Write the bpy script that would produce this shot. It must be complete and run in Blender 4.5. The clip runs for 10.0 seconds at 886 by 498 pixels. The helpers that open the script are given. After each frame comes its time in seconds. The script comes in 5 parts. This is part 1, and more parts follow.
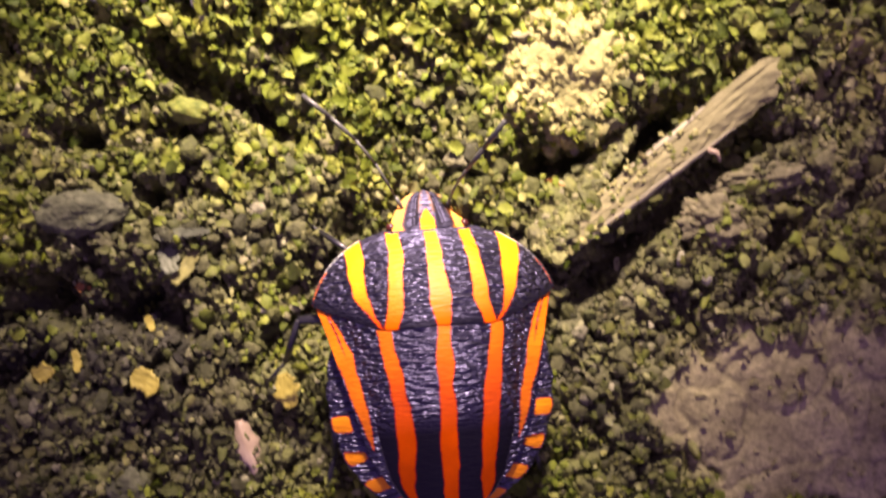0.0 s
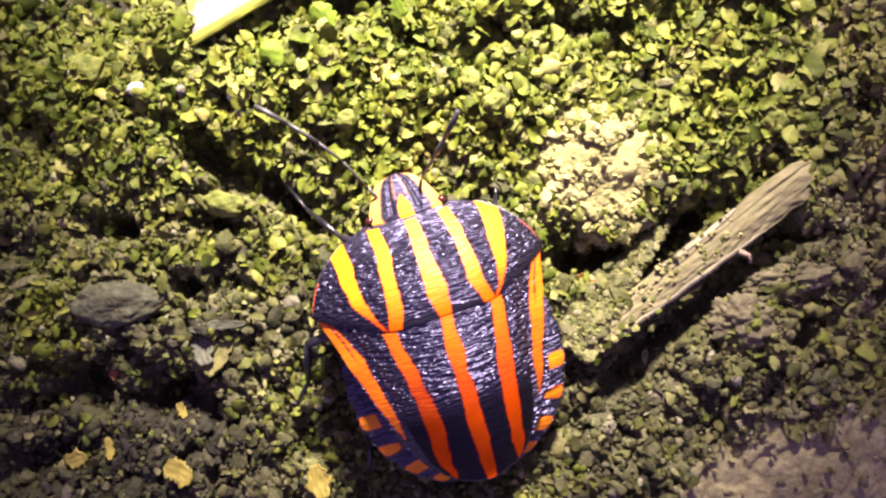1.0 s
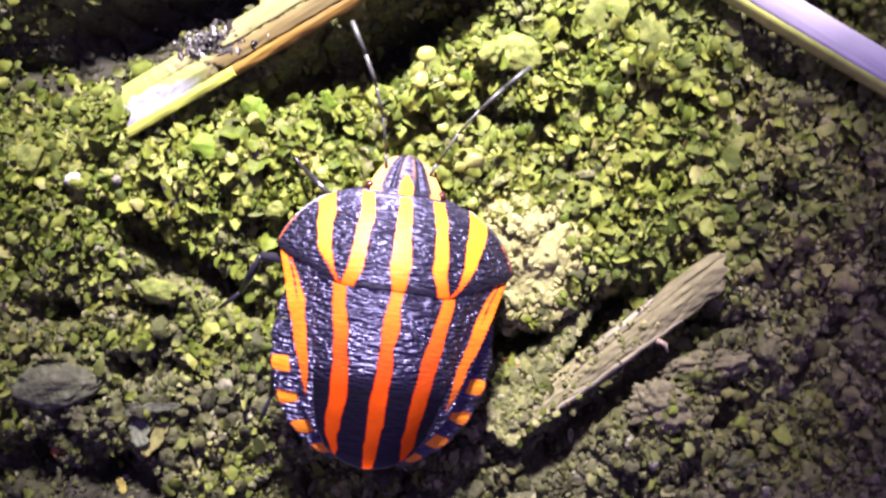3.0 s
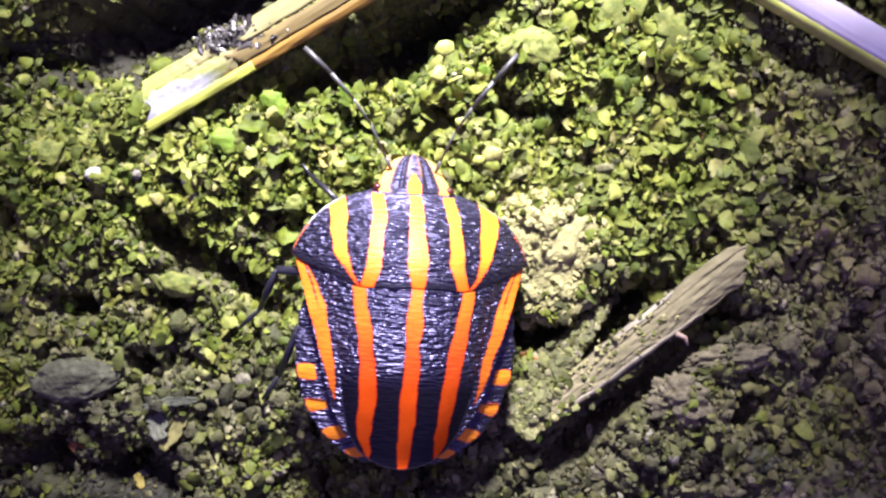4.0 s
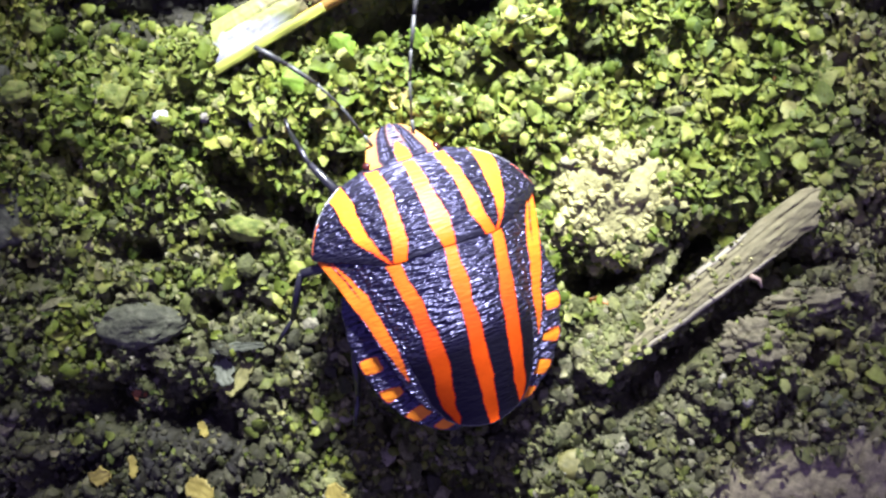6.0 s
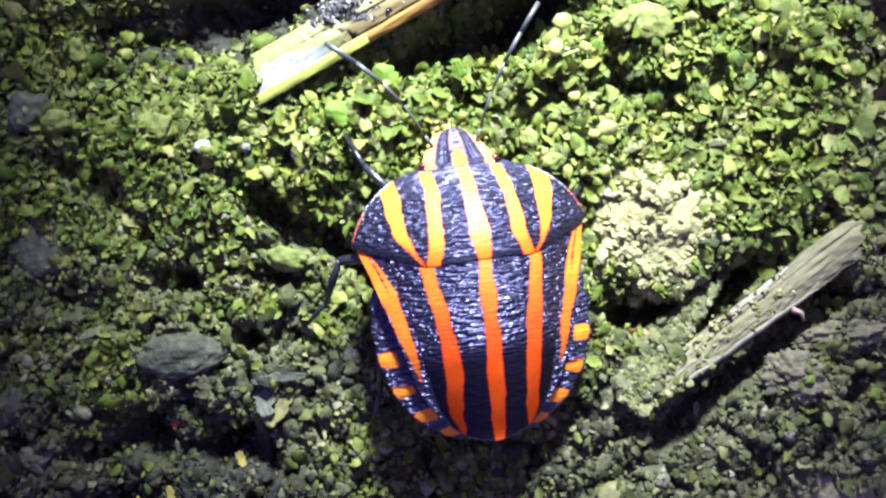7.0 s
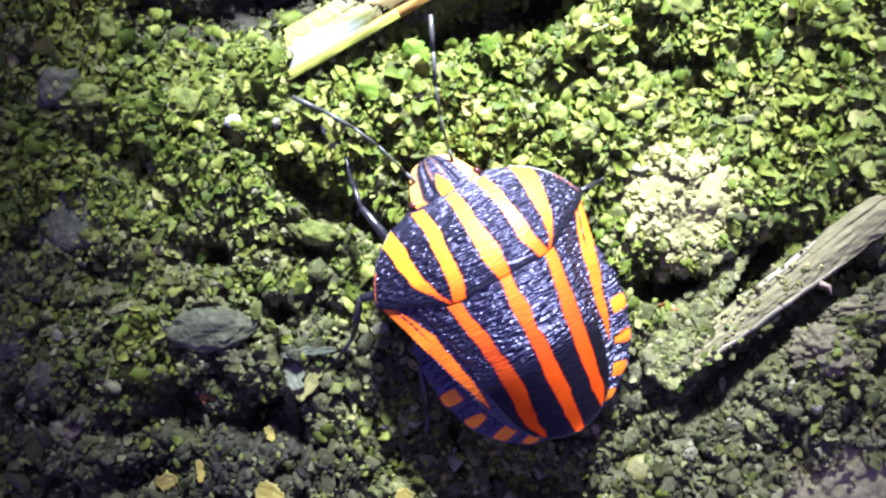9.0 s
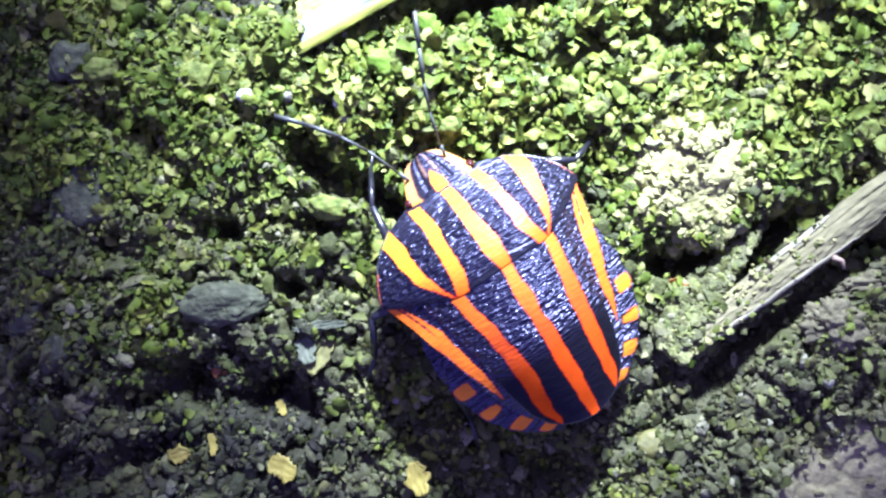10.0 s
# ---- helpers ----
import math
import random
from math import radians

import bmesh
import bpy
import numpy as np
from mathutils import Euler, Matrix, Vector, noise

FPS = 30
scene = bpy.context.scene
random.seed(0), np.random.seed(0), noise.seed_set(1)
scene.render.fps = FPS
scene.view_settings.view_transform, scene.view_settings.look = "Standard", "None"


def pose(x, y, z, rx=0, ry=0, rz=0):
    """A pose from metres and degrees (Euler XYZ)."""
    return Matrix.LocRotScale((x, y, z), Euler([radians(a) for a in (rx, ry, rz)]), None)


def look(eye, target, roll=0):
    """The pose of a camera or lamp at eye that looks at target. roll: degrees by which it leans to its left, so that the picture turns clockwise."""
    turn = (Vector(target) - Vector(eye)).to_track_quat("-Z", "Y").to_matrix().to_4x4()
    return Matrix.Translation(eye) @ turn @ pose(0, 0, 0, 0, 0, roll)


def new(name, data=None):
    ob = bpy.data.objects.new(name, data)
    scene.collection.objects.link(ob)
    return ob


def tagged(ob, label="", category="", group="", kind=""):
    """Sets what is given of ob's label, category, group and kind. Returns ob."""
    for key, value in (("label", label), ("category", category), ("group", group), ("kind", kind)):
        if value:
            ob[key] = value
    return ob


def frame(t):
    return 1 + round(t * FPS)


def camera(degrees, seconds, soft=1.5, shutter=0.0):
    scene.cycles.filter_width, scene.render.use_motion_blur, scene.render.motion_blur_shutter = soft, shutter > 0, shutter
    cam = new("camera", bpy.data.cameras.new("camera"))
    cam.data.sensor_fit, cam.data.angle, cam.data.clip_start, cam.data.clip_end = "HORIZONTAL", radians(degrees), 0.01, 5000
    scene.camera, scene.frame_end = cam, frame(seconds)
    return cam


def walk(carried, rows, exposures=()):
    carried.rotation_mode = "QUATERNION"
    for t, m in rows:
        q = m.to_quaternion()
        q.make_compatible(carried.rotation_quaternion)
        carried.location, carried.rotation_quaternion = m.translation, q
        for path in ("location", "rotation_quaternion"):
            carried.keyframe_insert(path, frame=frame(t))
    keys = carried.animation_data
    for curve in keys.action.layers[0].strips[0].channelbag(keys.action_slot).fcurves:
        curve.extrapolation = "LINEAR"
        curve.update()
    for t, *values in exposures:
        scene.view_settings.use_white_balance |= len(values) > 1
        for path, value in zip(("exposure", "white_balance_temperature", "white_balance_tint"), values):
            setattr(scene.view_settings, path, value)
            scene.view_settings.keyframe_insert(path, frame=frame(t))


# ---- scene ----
MM = 0.001
cam = camera(60.0, 10.0, soft=2.4, shutter=0.5)

# ---- camera: it hangs over the soil and looks almost straight down ----
# seconds, eye in millimetres, small turns in degrees about x, y and z
CAMERA_ROWS = [
    (0.0, 0.000, -0.000, 26.000, -0.93, 0.98, 0.01),
    (0.2, -0.219, 0.882, 26.054, -1.00, 0.98, 0.31),
    (0.3, -0.069, 0.735, 26.022, -1.16, 1.06, 0.45),
    (0.5, -0.716, 1.210, 25.963, -1.01, 0.82, 0.30),
    (0.7, -0.916, 2.597, 26.057, -1.13, 0.85, 0.51),
    (1.0, -1.186, 3.331, 26.199, -1.17, 0.83, 0.66),
    (1.2, -1.329, 3.393, 26.215, -1.15, 0.91, 0.64),
    (1.5, -1.731, 3.848, 26.304, -1.12, 0.82, 0.72),
    (1.7, -1.749, 4.332, 26.335, -1.03, 0.93, 0.91),
    (2.0, -1.833, 5.092, 26.520, -1.11, 1.02, 0.85),
    (2.2, -1.329, 5.209, 26.495, -1.18, 1.03, 0.88),
    (2.5, 0.124, 5.583, 26.814, -1.27, 1.13, 0.74),
    (2.7, 0.807, 5.996, 26.886, -1.48, 1.03, 0.75),
    (3.0, 1.446, 6.633, 26.867, -1.71, 1.16, 0.81),
    (3.2, 1.131, 7.304, 26.910, -1.25, 1.08, 0.92),
    (4.3, 1.085, 5.717, 26.875, -0.85, 1.93, 0.69),
    (4.5, 0.893, 5.847, 26.973, -0.86, 1.87, 0.79),
    (4.7, 0.749, 4.885, 27.020, -0.92, 1.88, 0.82),
    (5.0, 0.304, 4.296, 26.830, -1.14, 2.07, 0.60),
    (5.2, -0.236, 4.146, 26.931, -0.93, 1.91, 0.69),
    (5.5, -1.031, 4.105, 26.955, -1.30, 1.72, 0.72),
    (5.7, -1.014, 3.625, 26.785, -0.90, 1.77, 0.66),
    (6.8, -2.939, 4.526, 26.841, -0.01, 1.20, 0.98),
    (7.0, -3.001, 4.673, 26.824, 0.00, 1.24, 0.95),
    (7.2, -3.389, 5.274, 27.089, 0.19, 1.16, 1.13),
    (7.5, -3.485, 5.383, 27.129, 0.04, 1.17, 1.10),
    (7.8, -3.560, 4.606, 27.023, 0.36, 1.08, 0.96),
    (8.0, -3.572, 4.311, 26.967, 0.22, 0.87, 0.81),
    (8.5, -3.849, 3.955, 27.005, 0.28, 0.90, 0.89),
    (9.0, -4.149, 3.705, 26.998, 0.13, 0.94, 1.02),
    (9.5, -4.194, 3.327, 26.861, -0.31, 1.13, 1.06),
    (9.7, -4.201, 3.108, 26.885, -0.33, 1.10, 1.03),
    (10.0, -4.355, 3.150, 26.987, -0.61, 1.33, 1.09),
]


def small_turn(x, y, z, ax, ay, az):
    w = Vector((radians(ax), radians(ay), radians(az)))
    return Matrix.Translation((x * MM, y * MM, z * MM)) @ Matrix.Rotation(w.length, 4, w.normalized())


EXPOSURES = [
    (0.0, 0.02, 7950, 35), (0.5, -0.02, 7950, 35), (1.0, 0.10, 7100, 30), (2.0, 0.03, 6570, 30), (3.0, -0.07, 6000, 35),
    (4.5, -0.15, 5720, 25), (5.5, -0.03, 5680, 18), (7.0, 0.02, 5120, 14), (8.5, 0.13, 5220, 14), (9.5, 0.33, 5200, 14), (10.0, 0.40, 4800, 14),
]
walk(cam, [(t, small_turn(*r)) for t, *r in CAMERA_ROWS], EXPOSURES)

# ---- light: a small torch ahead of the insect, and the dim evening sky ----
world = bpy.data.worlds.new("evening_sky")
scene.world = world
world.use_nodes = True
sky = world.node_tree.nodes["Background"]
sky.inputs["Color"].default_value = (0.41, 0.30, 0.82, 1)
sky.inputs["Strength"].default_value = 0.62

torch_data = bpy.data.lights.new("torch_light", "SPOT")
torch_data.energy = 2.12
torch_data.color = (1.0, 0.96, 0.88)
torch_data.spot_size = radians(28)
torch_data.spot_blend = 1.0
torch_data.shadow_soft_size = 0.0052
torch = new("torch_light", torch_data)
torch.matrix_world = look((0.001, 0.068, 0.0425), (-0.0016, 0.0163, 0))


# ---- numeric noise for the relief ----
def hash2(i, j, s):
    h = (i.astype(np.int64) * 374761393 + j.astype(np.int64) * 668265263 + s * 1274126177) & 0x7FFFFFFF
    h = ((h ^ (h >> 13)) * 1274126177) & 0x7FFFFFFF
    h = ((h ^ (h >> 15)) * 2246822519) & 0x7FFFFFFF
    return ((h ^ (h >> 12)) & 0xFFFFF) / 0xFFFFF


def value_noise(x, y, s=0):
    i, j = np.floor(x), np.floor(y)
    u, v = x - i, y - j
    u, v = u * u * (3 - 2 * u), v * v * (3 - 2 * v)
    a, b = hash2(i, j, s), hash2(i + 1, j, s)
    c, d = hash2(i, j + 1, s), hash2(i + 1, j + 1, s)
    return (a + (b - a) * u) * (1 - v) + (c + (d - c) * u) * v - 0.5


def fbm(x, y, s=0, octaves=3):
    return sum(value_noise(x * 2 ** k + 17 * k, y * 2 ** k, s + k) / 2 ** k for k in range(octaves))


def cells(x, y, s=0):
    """Distance to the nearest jittered cell centre, that cell's own random number, and how far the cell's border is."""
    i, j = np.floor(x), np.floor(y)
    best, tone = np.full(np.shape(x), 9.0), np.zeros(np.shape(x))
    second = best.copy()
    for di in (-1, 0, 1):
        for dj in (-1, 0, 1):
            a, b = i + di, j + dj
            d = np.hypot(a + hash2(a, b, s) - x, b + hash2(a, b, s + 1) - y)
            near = d < best
            second = np.where(near, best, np.minimum(second, d))
            best, tone = np.where(near, d, best), np.where(near, hash2(a, b, s + 2), tone)
    return best, tone, second - best


# hollows and cracks: x, y, half length, half width, degrees, depth (mm)
HOLLOWS = [
    (-9.6, 5.9, 1.5, 0.55, -35, 1.5), (-7.0, 4.5, 1.7, 0.45, -40, 1.5), (-9.3, 4.7, 1.2, 0.4, 5, 0.7), (-13.0, 3.4, 1.0, 0.5, 10, 0.7),
    (-14.4, -1.9, 1.6, 0.6, -30, 0.7), (-11.6, 14.0, 4.8, 2.1, 29, 2.9), (-5.8, 16.6, 4.0, 1.8, 29, 2.9), (-0.6, 13.3, 3.2, 1.1, 30, 2.6), (-4.3, 11.7, 1.6, 0.5, 30, 1.5), (3.3, 2.5, 1.5, 0.5, 5, 1.0),
    (7.1, 3.9, 1.6, 0.5, 45, 0.9), (2.2, 10.4, 2.2, 0.4, 5, 0.7), (10.9, -0.4, 1.2, 0.5, 50, 0.7), (5.2, -1.6, 1.8, 0.6, 35, 0.8),
    (-4.2, -3.0, 1.6, 1.2, 0, 0.7), (-10.0, -2.8, 1.5, 0.5, -20, 0.6), (-1.0, -4.8, 2.2, 1.0, 0, 0.7), (-16.5, 7.0, 1.2, 0.5, -40, 0.7),
    (5.6, 3.4, 0.9, 0.3, 50, 0.6), (6.6, 0.4, 3.6, 0.45, 41, 1.3), (-2.0, 9.6, 2.5, 0.4, -10, 0.6), (14.0, 2.0, 2.0, 0.4, 60, 0.8), (-16.0, -5.0, 2.5, 0.6, 20, 0.8), (12.6, 12.4, 1.2, 0.5, -25, 0.7),
    (-12.8, 3.35, 0.8, 0.45, -10, 0.8), (-16.6, 2.6, 1.2, 0.5, 0, 0.8), (-16.2, -2.9, 1.9, 0.6, 12, 0.7), (-11.2, -2.5, 1.4, 0.9, 0, 0.7), (-13.9, -2.0, 0.9, 0.7, 30, 0.8),
    (-10.2, 1.3, 0.65, 0.4, 0, 0.9), (-9.64, 3.6, 0.9, 0.35, 0, 0.9), (10.2, 3.2, 0.8, 0.4, 15, 0.9), (12.9, 3.3, 0.3, 0.6, 0, 0.8), (10.8, 0.1, 0.45, 0.9, -15, 0.8),
    (7.0, 3.75, 1.4, 0.4, 35, 0.8), (4.3, 2.55, 1.7, 0.42, 0, 0.9), (8.5, 1.4, 1.1, 0.35, 38, 0.7),
]
# low mounds: x, y, half length, half width, degrees, height
MOUNDS = [(3.6, 5.9, 2.6, 2.2, 0, 0.35), (8.0, 0.1, 2.2, 1.5, 10, 0.5), (-7.6, 5.2, 1.5, 0.5, -35, 0.35), (-6.0, 7.6, 3.0, 1.5, -10, 0.3),
          (11.5, -5.2, 5.0, 4.2, -10, 0.3), (-9.2, 4.1, 0.8, 0.45, -10, 0.35)]


def blob(x, y, cx, cy, a, b, deg):
    c, s = math.cos(radians(deg)), math.sin(radians(deg))
    u, v = (x - cx) * c + (y - cy) * s, -(x - cx) * s + (y - cy) * c
    return np.exp(-((u / a) ** 2 + (v / b) ** 2))


def relief(x, y):
    """Height of the soil in millimetres."""
    x, y = np.asarray(x, float), np.asarray(y, float)
    z = 0.55 * fbm(x * 0.22, y * 0.22, 3) + 0.45 * fbm(x * 0.8, y * 0.8, 9, 2)
    d, tone, rim = cells(x * 1.3 + fbm(x, y, 30), y * 1.3 + fbm(x, y, 40), 50)
    z = z + 0.22 * (0.5 - d) + 0.12 * tone
    wx, wy = x + 1.1 * fbm(x * 0.7, y * 0.7, 31), y + 1.1 * fbm(x * 0.7, y * 0.7, 41)
    d, tone, rim = cells(wx * 0.42, wy * 0.5, 150)
    z = z - 0.75 * (1 - blob(x, y, 3.6, 5.8, 2.8, 2.4, 0)) * np.exp(-(rim / 0.13) ** 2) * (0.3 + 0.7 * (tone > 0.35)) + 0.45 * (tone - 0.5)
    for cx, cy, a, b, deg, depth in HOLLOWS:
        z = z - 1.5 * depth * blob(x, y, cx, cy, a, b, deg)
    for cx, cy, a, b, deg, h in MOUNDS:
        z = z + h * blob(x, y, cx, cy, a, b, deg)
    near = np.exp(-(np.maximum(np.hypot(x + 1, y - 3) - 25, 0) / 20) ** 2)
    return z * near - 0.15


def height(x, y):
    return float(relief(np.array([x]), np.array([y]))[0])


def moss(x, y):
    """How mossy the soil is, 0 to 1."""
    m = 0.45 + 0.55 * blob(x, y, 0, 11, 11, 4.5, 0) + 0.3 * blob(x, y, -10, 9, 8, 7, 0) + 0.25 * blob(x, y, -8, -2, 4, 4, 0)
    # lower left: browner soil, lowered further to stand in for weaker light there
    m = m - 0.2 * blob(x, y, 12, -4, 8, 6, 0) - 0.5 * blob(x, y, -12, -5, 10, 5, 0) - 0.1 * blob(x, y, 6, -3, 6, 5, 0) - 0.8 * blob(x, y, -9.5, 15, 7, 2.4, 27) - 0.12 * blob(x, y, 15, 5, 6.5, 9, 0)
    return np.clip(m + 0.9 * fbm(x * 0.33, y * 0.33, 77), 0, 1)


def leafy(x, y):
    """How far moss leaves take over from loose crumbs, 0 to 1."""
    return np.clip((y - np.interp(x, [-6, 2], [-1.0, 1.5]) + 2.5 * fbm(x * 0.4, y * 0.4, 58)) / 4.5, 0.42, 1) * (1 - 0.25 * blob(x, y, 14.5, 5, 6, 9, 0)) * (1 - 0.5 * blob(x, y, -13, -6, 8, 5, 0))


def sandy(x, y):
    """Bare fine mud, free of crumbs, 0 to 1."""
    r = ((x - 11.6) / 4.6) ** 2 + ((y + 5.6) / 3.6) ** 2 + 1.1 * fbm(x * 0.5, y * 0.5, 91)
    return np.clip((1.15 - r) * 3, 0, 1)


def soil_shade(x, y):
    """Black humus tint that also paints in shade round the straw and at lower left, 0 to 1."""
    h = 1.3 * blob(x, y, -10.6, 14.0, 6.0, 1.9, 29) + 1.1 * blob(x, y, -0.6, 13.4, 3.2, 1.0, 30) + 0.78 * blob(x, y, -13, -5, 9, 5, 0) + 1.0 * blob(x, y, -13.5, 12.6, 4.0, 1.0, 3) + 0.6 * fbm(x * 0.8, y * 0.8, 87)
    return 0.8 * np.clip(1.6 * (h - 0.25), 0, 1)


def dry(x, y):
    """Drier, tan soil beyond the splinter, 0 to 1."""
    return np.clip(blob(x, y, 16, 5, 6.5, 9, 0) + 0.5 * fbm(x * 0.5, y * 0.5, 67), 0, 1)


def under_straw(x, y):
    """True beneath the straw piece."""
    c, w = math.cos(radians(29.5)), math.sin(radians(29.5))
    along, off = (x + 10.42) * c + (y - 10.33) * w, (y - 10.33) * c - (x + 10.42) * w
    return (along > 0.2) & (np.abs(off) < 1.15)


def bare(x, y):
    """Where nothing grows: the pale clay, the stones and the bottoms of hollows, 0 to 1."""
    b = 1.3 * blob(x, y, 3.6, 5.7, 2.6, 2.1, 0) ** 2 + 1.2 * blob(x, y, -12.7, 0.8, 1.7, 0.9, 6) + 1.2 * blob(x, y, -9.0, 4.25, 0.8, 0.5, -8)
    for cx, cy, a, w, deg, depth in HOLLOWS:
        b = b + (1.2 if depth > 0.95 else 0.55) * blob(x, y, cx, cy, a, w, deg)
    return np.clip(b, 0, 1)


# ---- materials ----
def material(name):
    m = bpy.data.materials.new(name)
    m.use_nodes = True
    nt = m.node_tree
    return m, nt, nt.nodes["Principled BSDF"]


def noise_tex(nt, scale, detail=3.0, rough=0.6, stretch=(1, 1, 1)):
    co = nt.nodes.new("ShaderNodeTexCoord")
    mp = nt.nodes.new("ShaderNodeMapping")
    mp.inputs["Scale"].default_value = stretch
    n = nt.nodes.new("ShaderNodeTexNoise")
    n.inputs["Scale"].default_value, n.inputs["Detail"].default_value, n.inputs["Roughness"].default_value = scale, detail, rough
    nt.links.new(co.outputs["Object"], mp.inputs["Vector"])
    nt.links.new(mp.outputs["Vector"], n.inputs["Vector"])
    return n


def ramp(nt, source, stops, smooth=False):
    r = nt.nodes.new("ShaderNodeValToRGB")
    if smooth:
        r.color_ramp.interpolation = "EASE"
    while len(r.color_ramp.elements) < len(stops):
        r.color_ramp.elements.new(0.5)
    for e, (p, c) in zip(r.color_ramp.elements, stops):
        e.position, e.color = p, (*c, 1)
    nt.links.new(source, r.inputs["Fac"])
    return r


def mix(nt, fac, a, b, how="MIX"):
    m = nt.nodes.new("ShaderNodeMix")
    m.data_type, m.blend_type = "RGBA", how
    for slot, v in (("Factor", fac), ("A", a), ("B", b)):
        sock = [s for s in m.inputs if s.name == slot and (s.type == "VALUE" if slot == "Factor" else s.type == "RGBA")][0]
        if isinstance(v, (int, float)):
            sock.default_value = v
        elif isinstance(v, tuple):
            sock.default_value = (*v, 1)
        else:
            nt.links.new(v, sock)
    return [s for s in m.outputs if s.type == "RGBA"][0]


def bump(nt, bsdf, source, distance, strength=1.0, before=None):
    b = nt.nodes.new("ShaderNodeBump")
    b.inputs["Strength"].default_value, b.inputs["Distance"].default_value = strength, distance
    nt.links.new(source, b.inputs["Height"])
    if before is not None:
        nt.links.new(before.outputs["Normal"], b.inputs["Normal"])
    nt.links.new(b.outputs["Normal"], bsdf.inputs["Normal"])
    return b


def attribute(nt, name):
    a = nt.nodes.new("ShaderNodeAttribute")
    a.attribute_name = name
    return a.outputs["Fac"]


def soil_material(name, single=False):
    """Soil with moss film: the attribute 'moss' greens it, 'sand' turns it into pale fine mud."""
    m, nt, bsdf = material(name)
    fine, broad = noise_tex(nt, 5200, 4), noise_tex(nt, 420, 3)
    geo = nt.nodes.new("ShaderNodeNewGeometry")
    own = nt.nodes.new("ShaderNodeObjectInfo").outputs["Random"] if single else geo.outputs["Random Per Island"]
    brown = ramp(nt, own, [(0.0, (0.024, 0.024, 0.010)), (0.45, (0.060, 0.060, 0.025)), (0.8, (0.106, 0.106, 0.048)), (0.95, (0.165, 0.16, 0.09)), (1.0, (0.25, 0.24, 0.165))])
    green = ramp(nt, own, [(0.0, (0.050, 0.062, 0.011)), (0.4, (0.100, 0.118, 0.022)), (0.75, (0.155, 0.170, 0.042)), (0.96, (0.21, 0.21, 0.080)), (1.0, (0.31, 0.30, 0.18))])
    c = mix(nt, attribute(nt, "moss"), brown.outputs["Color"], green.outputs["Color"])
    c = mix(nt, attribute(nt, "sand"), c, (0.25, 0.222, 0.122))
    # near-black tint: dark humus, with the hollows' shade put into the colour
    c = mix(nt, attribute(nt, "soil_shade"), c, (0.012, 0.010, 0.008))
    spots = ramp(nt, broad.outputs["Fac"], [(0.3, (0.62, 0.6, 0.58)), (0.7, (1.25, 1.25, 1.2))])
    c = mix(nt, 1.0, c, spots.outputs["Color"], "MULTIPLY")
    grain = ramp(nt, fine.outputs["Fac"], [(0.3, (0.6, 0.6, 0.6)), (0.68, (1.3, 1.3, 1.3))])
    c = mix(nt, 1.0, c, grain.outputs["Color"], "MULTIPLY")
    nt.links.new(c, bsdf.inputs["Base Color"])
    bsdf.inputs["Roughness"].default_value = 0.72
    bsdf.inputs["Specular IOR Level"].default_value = 0.35
    bump(nt, bsdf, fine.outputs["Fac"], 0.00006)
    return m


def plain_material(name, stops, scale=2500, rough=0.6, relief_mm=0.03, stretch=(1, 1, 1), spec=0.4, translucent=0.0):
    m, nt, bsdf = material(name)
    n = noise_tex(nt, scale, 4, 0.6, stretch)
    big = noise_tex(nt, scale * 0.16, 3)
    c = ramp(nt, n.outputs["Fac"], stops)
    shade = ramp(nt, big.outputs["Fac"], [(0.3, (0.7, 0.7, 0.7)), (0.7, (1.2, 1.2, 1.2))])
    nt.links.new(mix(nt, 1.0, c.outputs["Color"], shade.outputs["Color"], "MULTIPLY"), bsdf.inputs["Base Color"])
    bsdf.inputs["Roughness"].default_value = rough
    bsdf.inputs["Specular IOR Level"].default_value = spec
    if translucent:
        bsdf.inputs["Subsurface Weight"].default_value = translucent
        bsdf.inputs["Subsurface Radius"].default_value = (0.0003, 0.0004, 0.0001)
    bump(nt, bsdf, n.outputs["Fac"], relief_mm * MM)
    return m


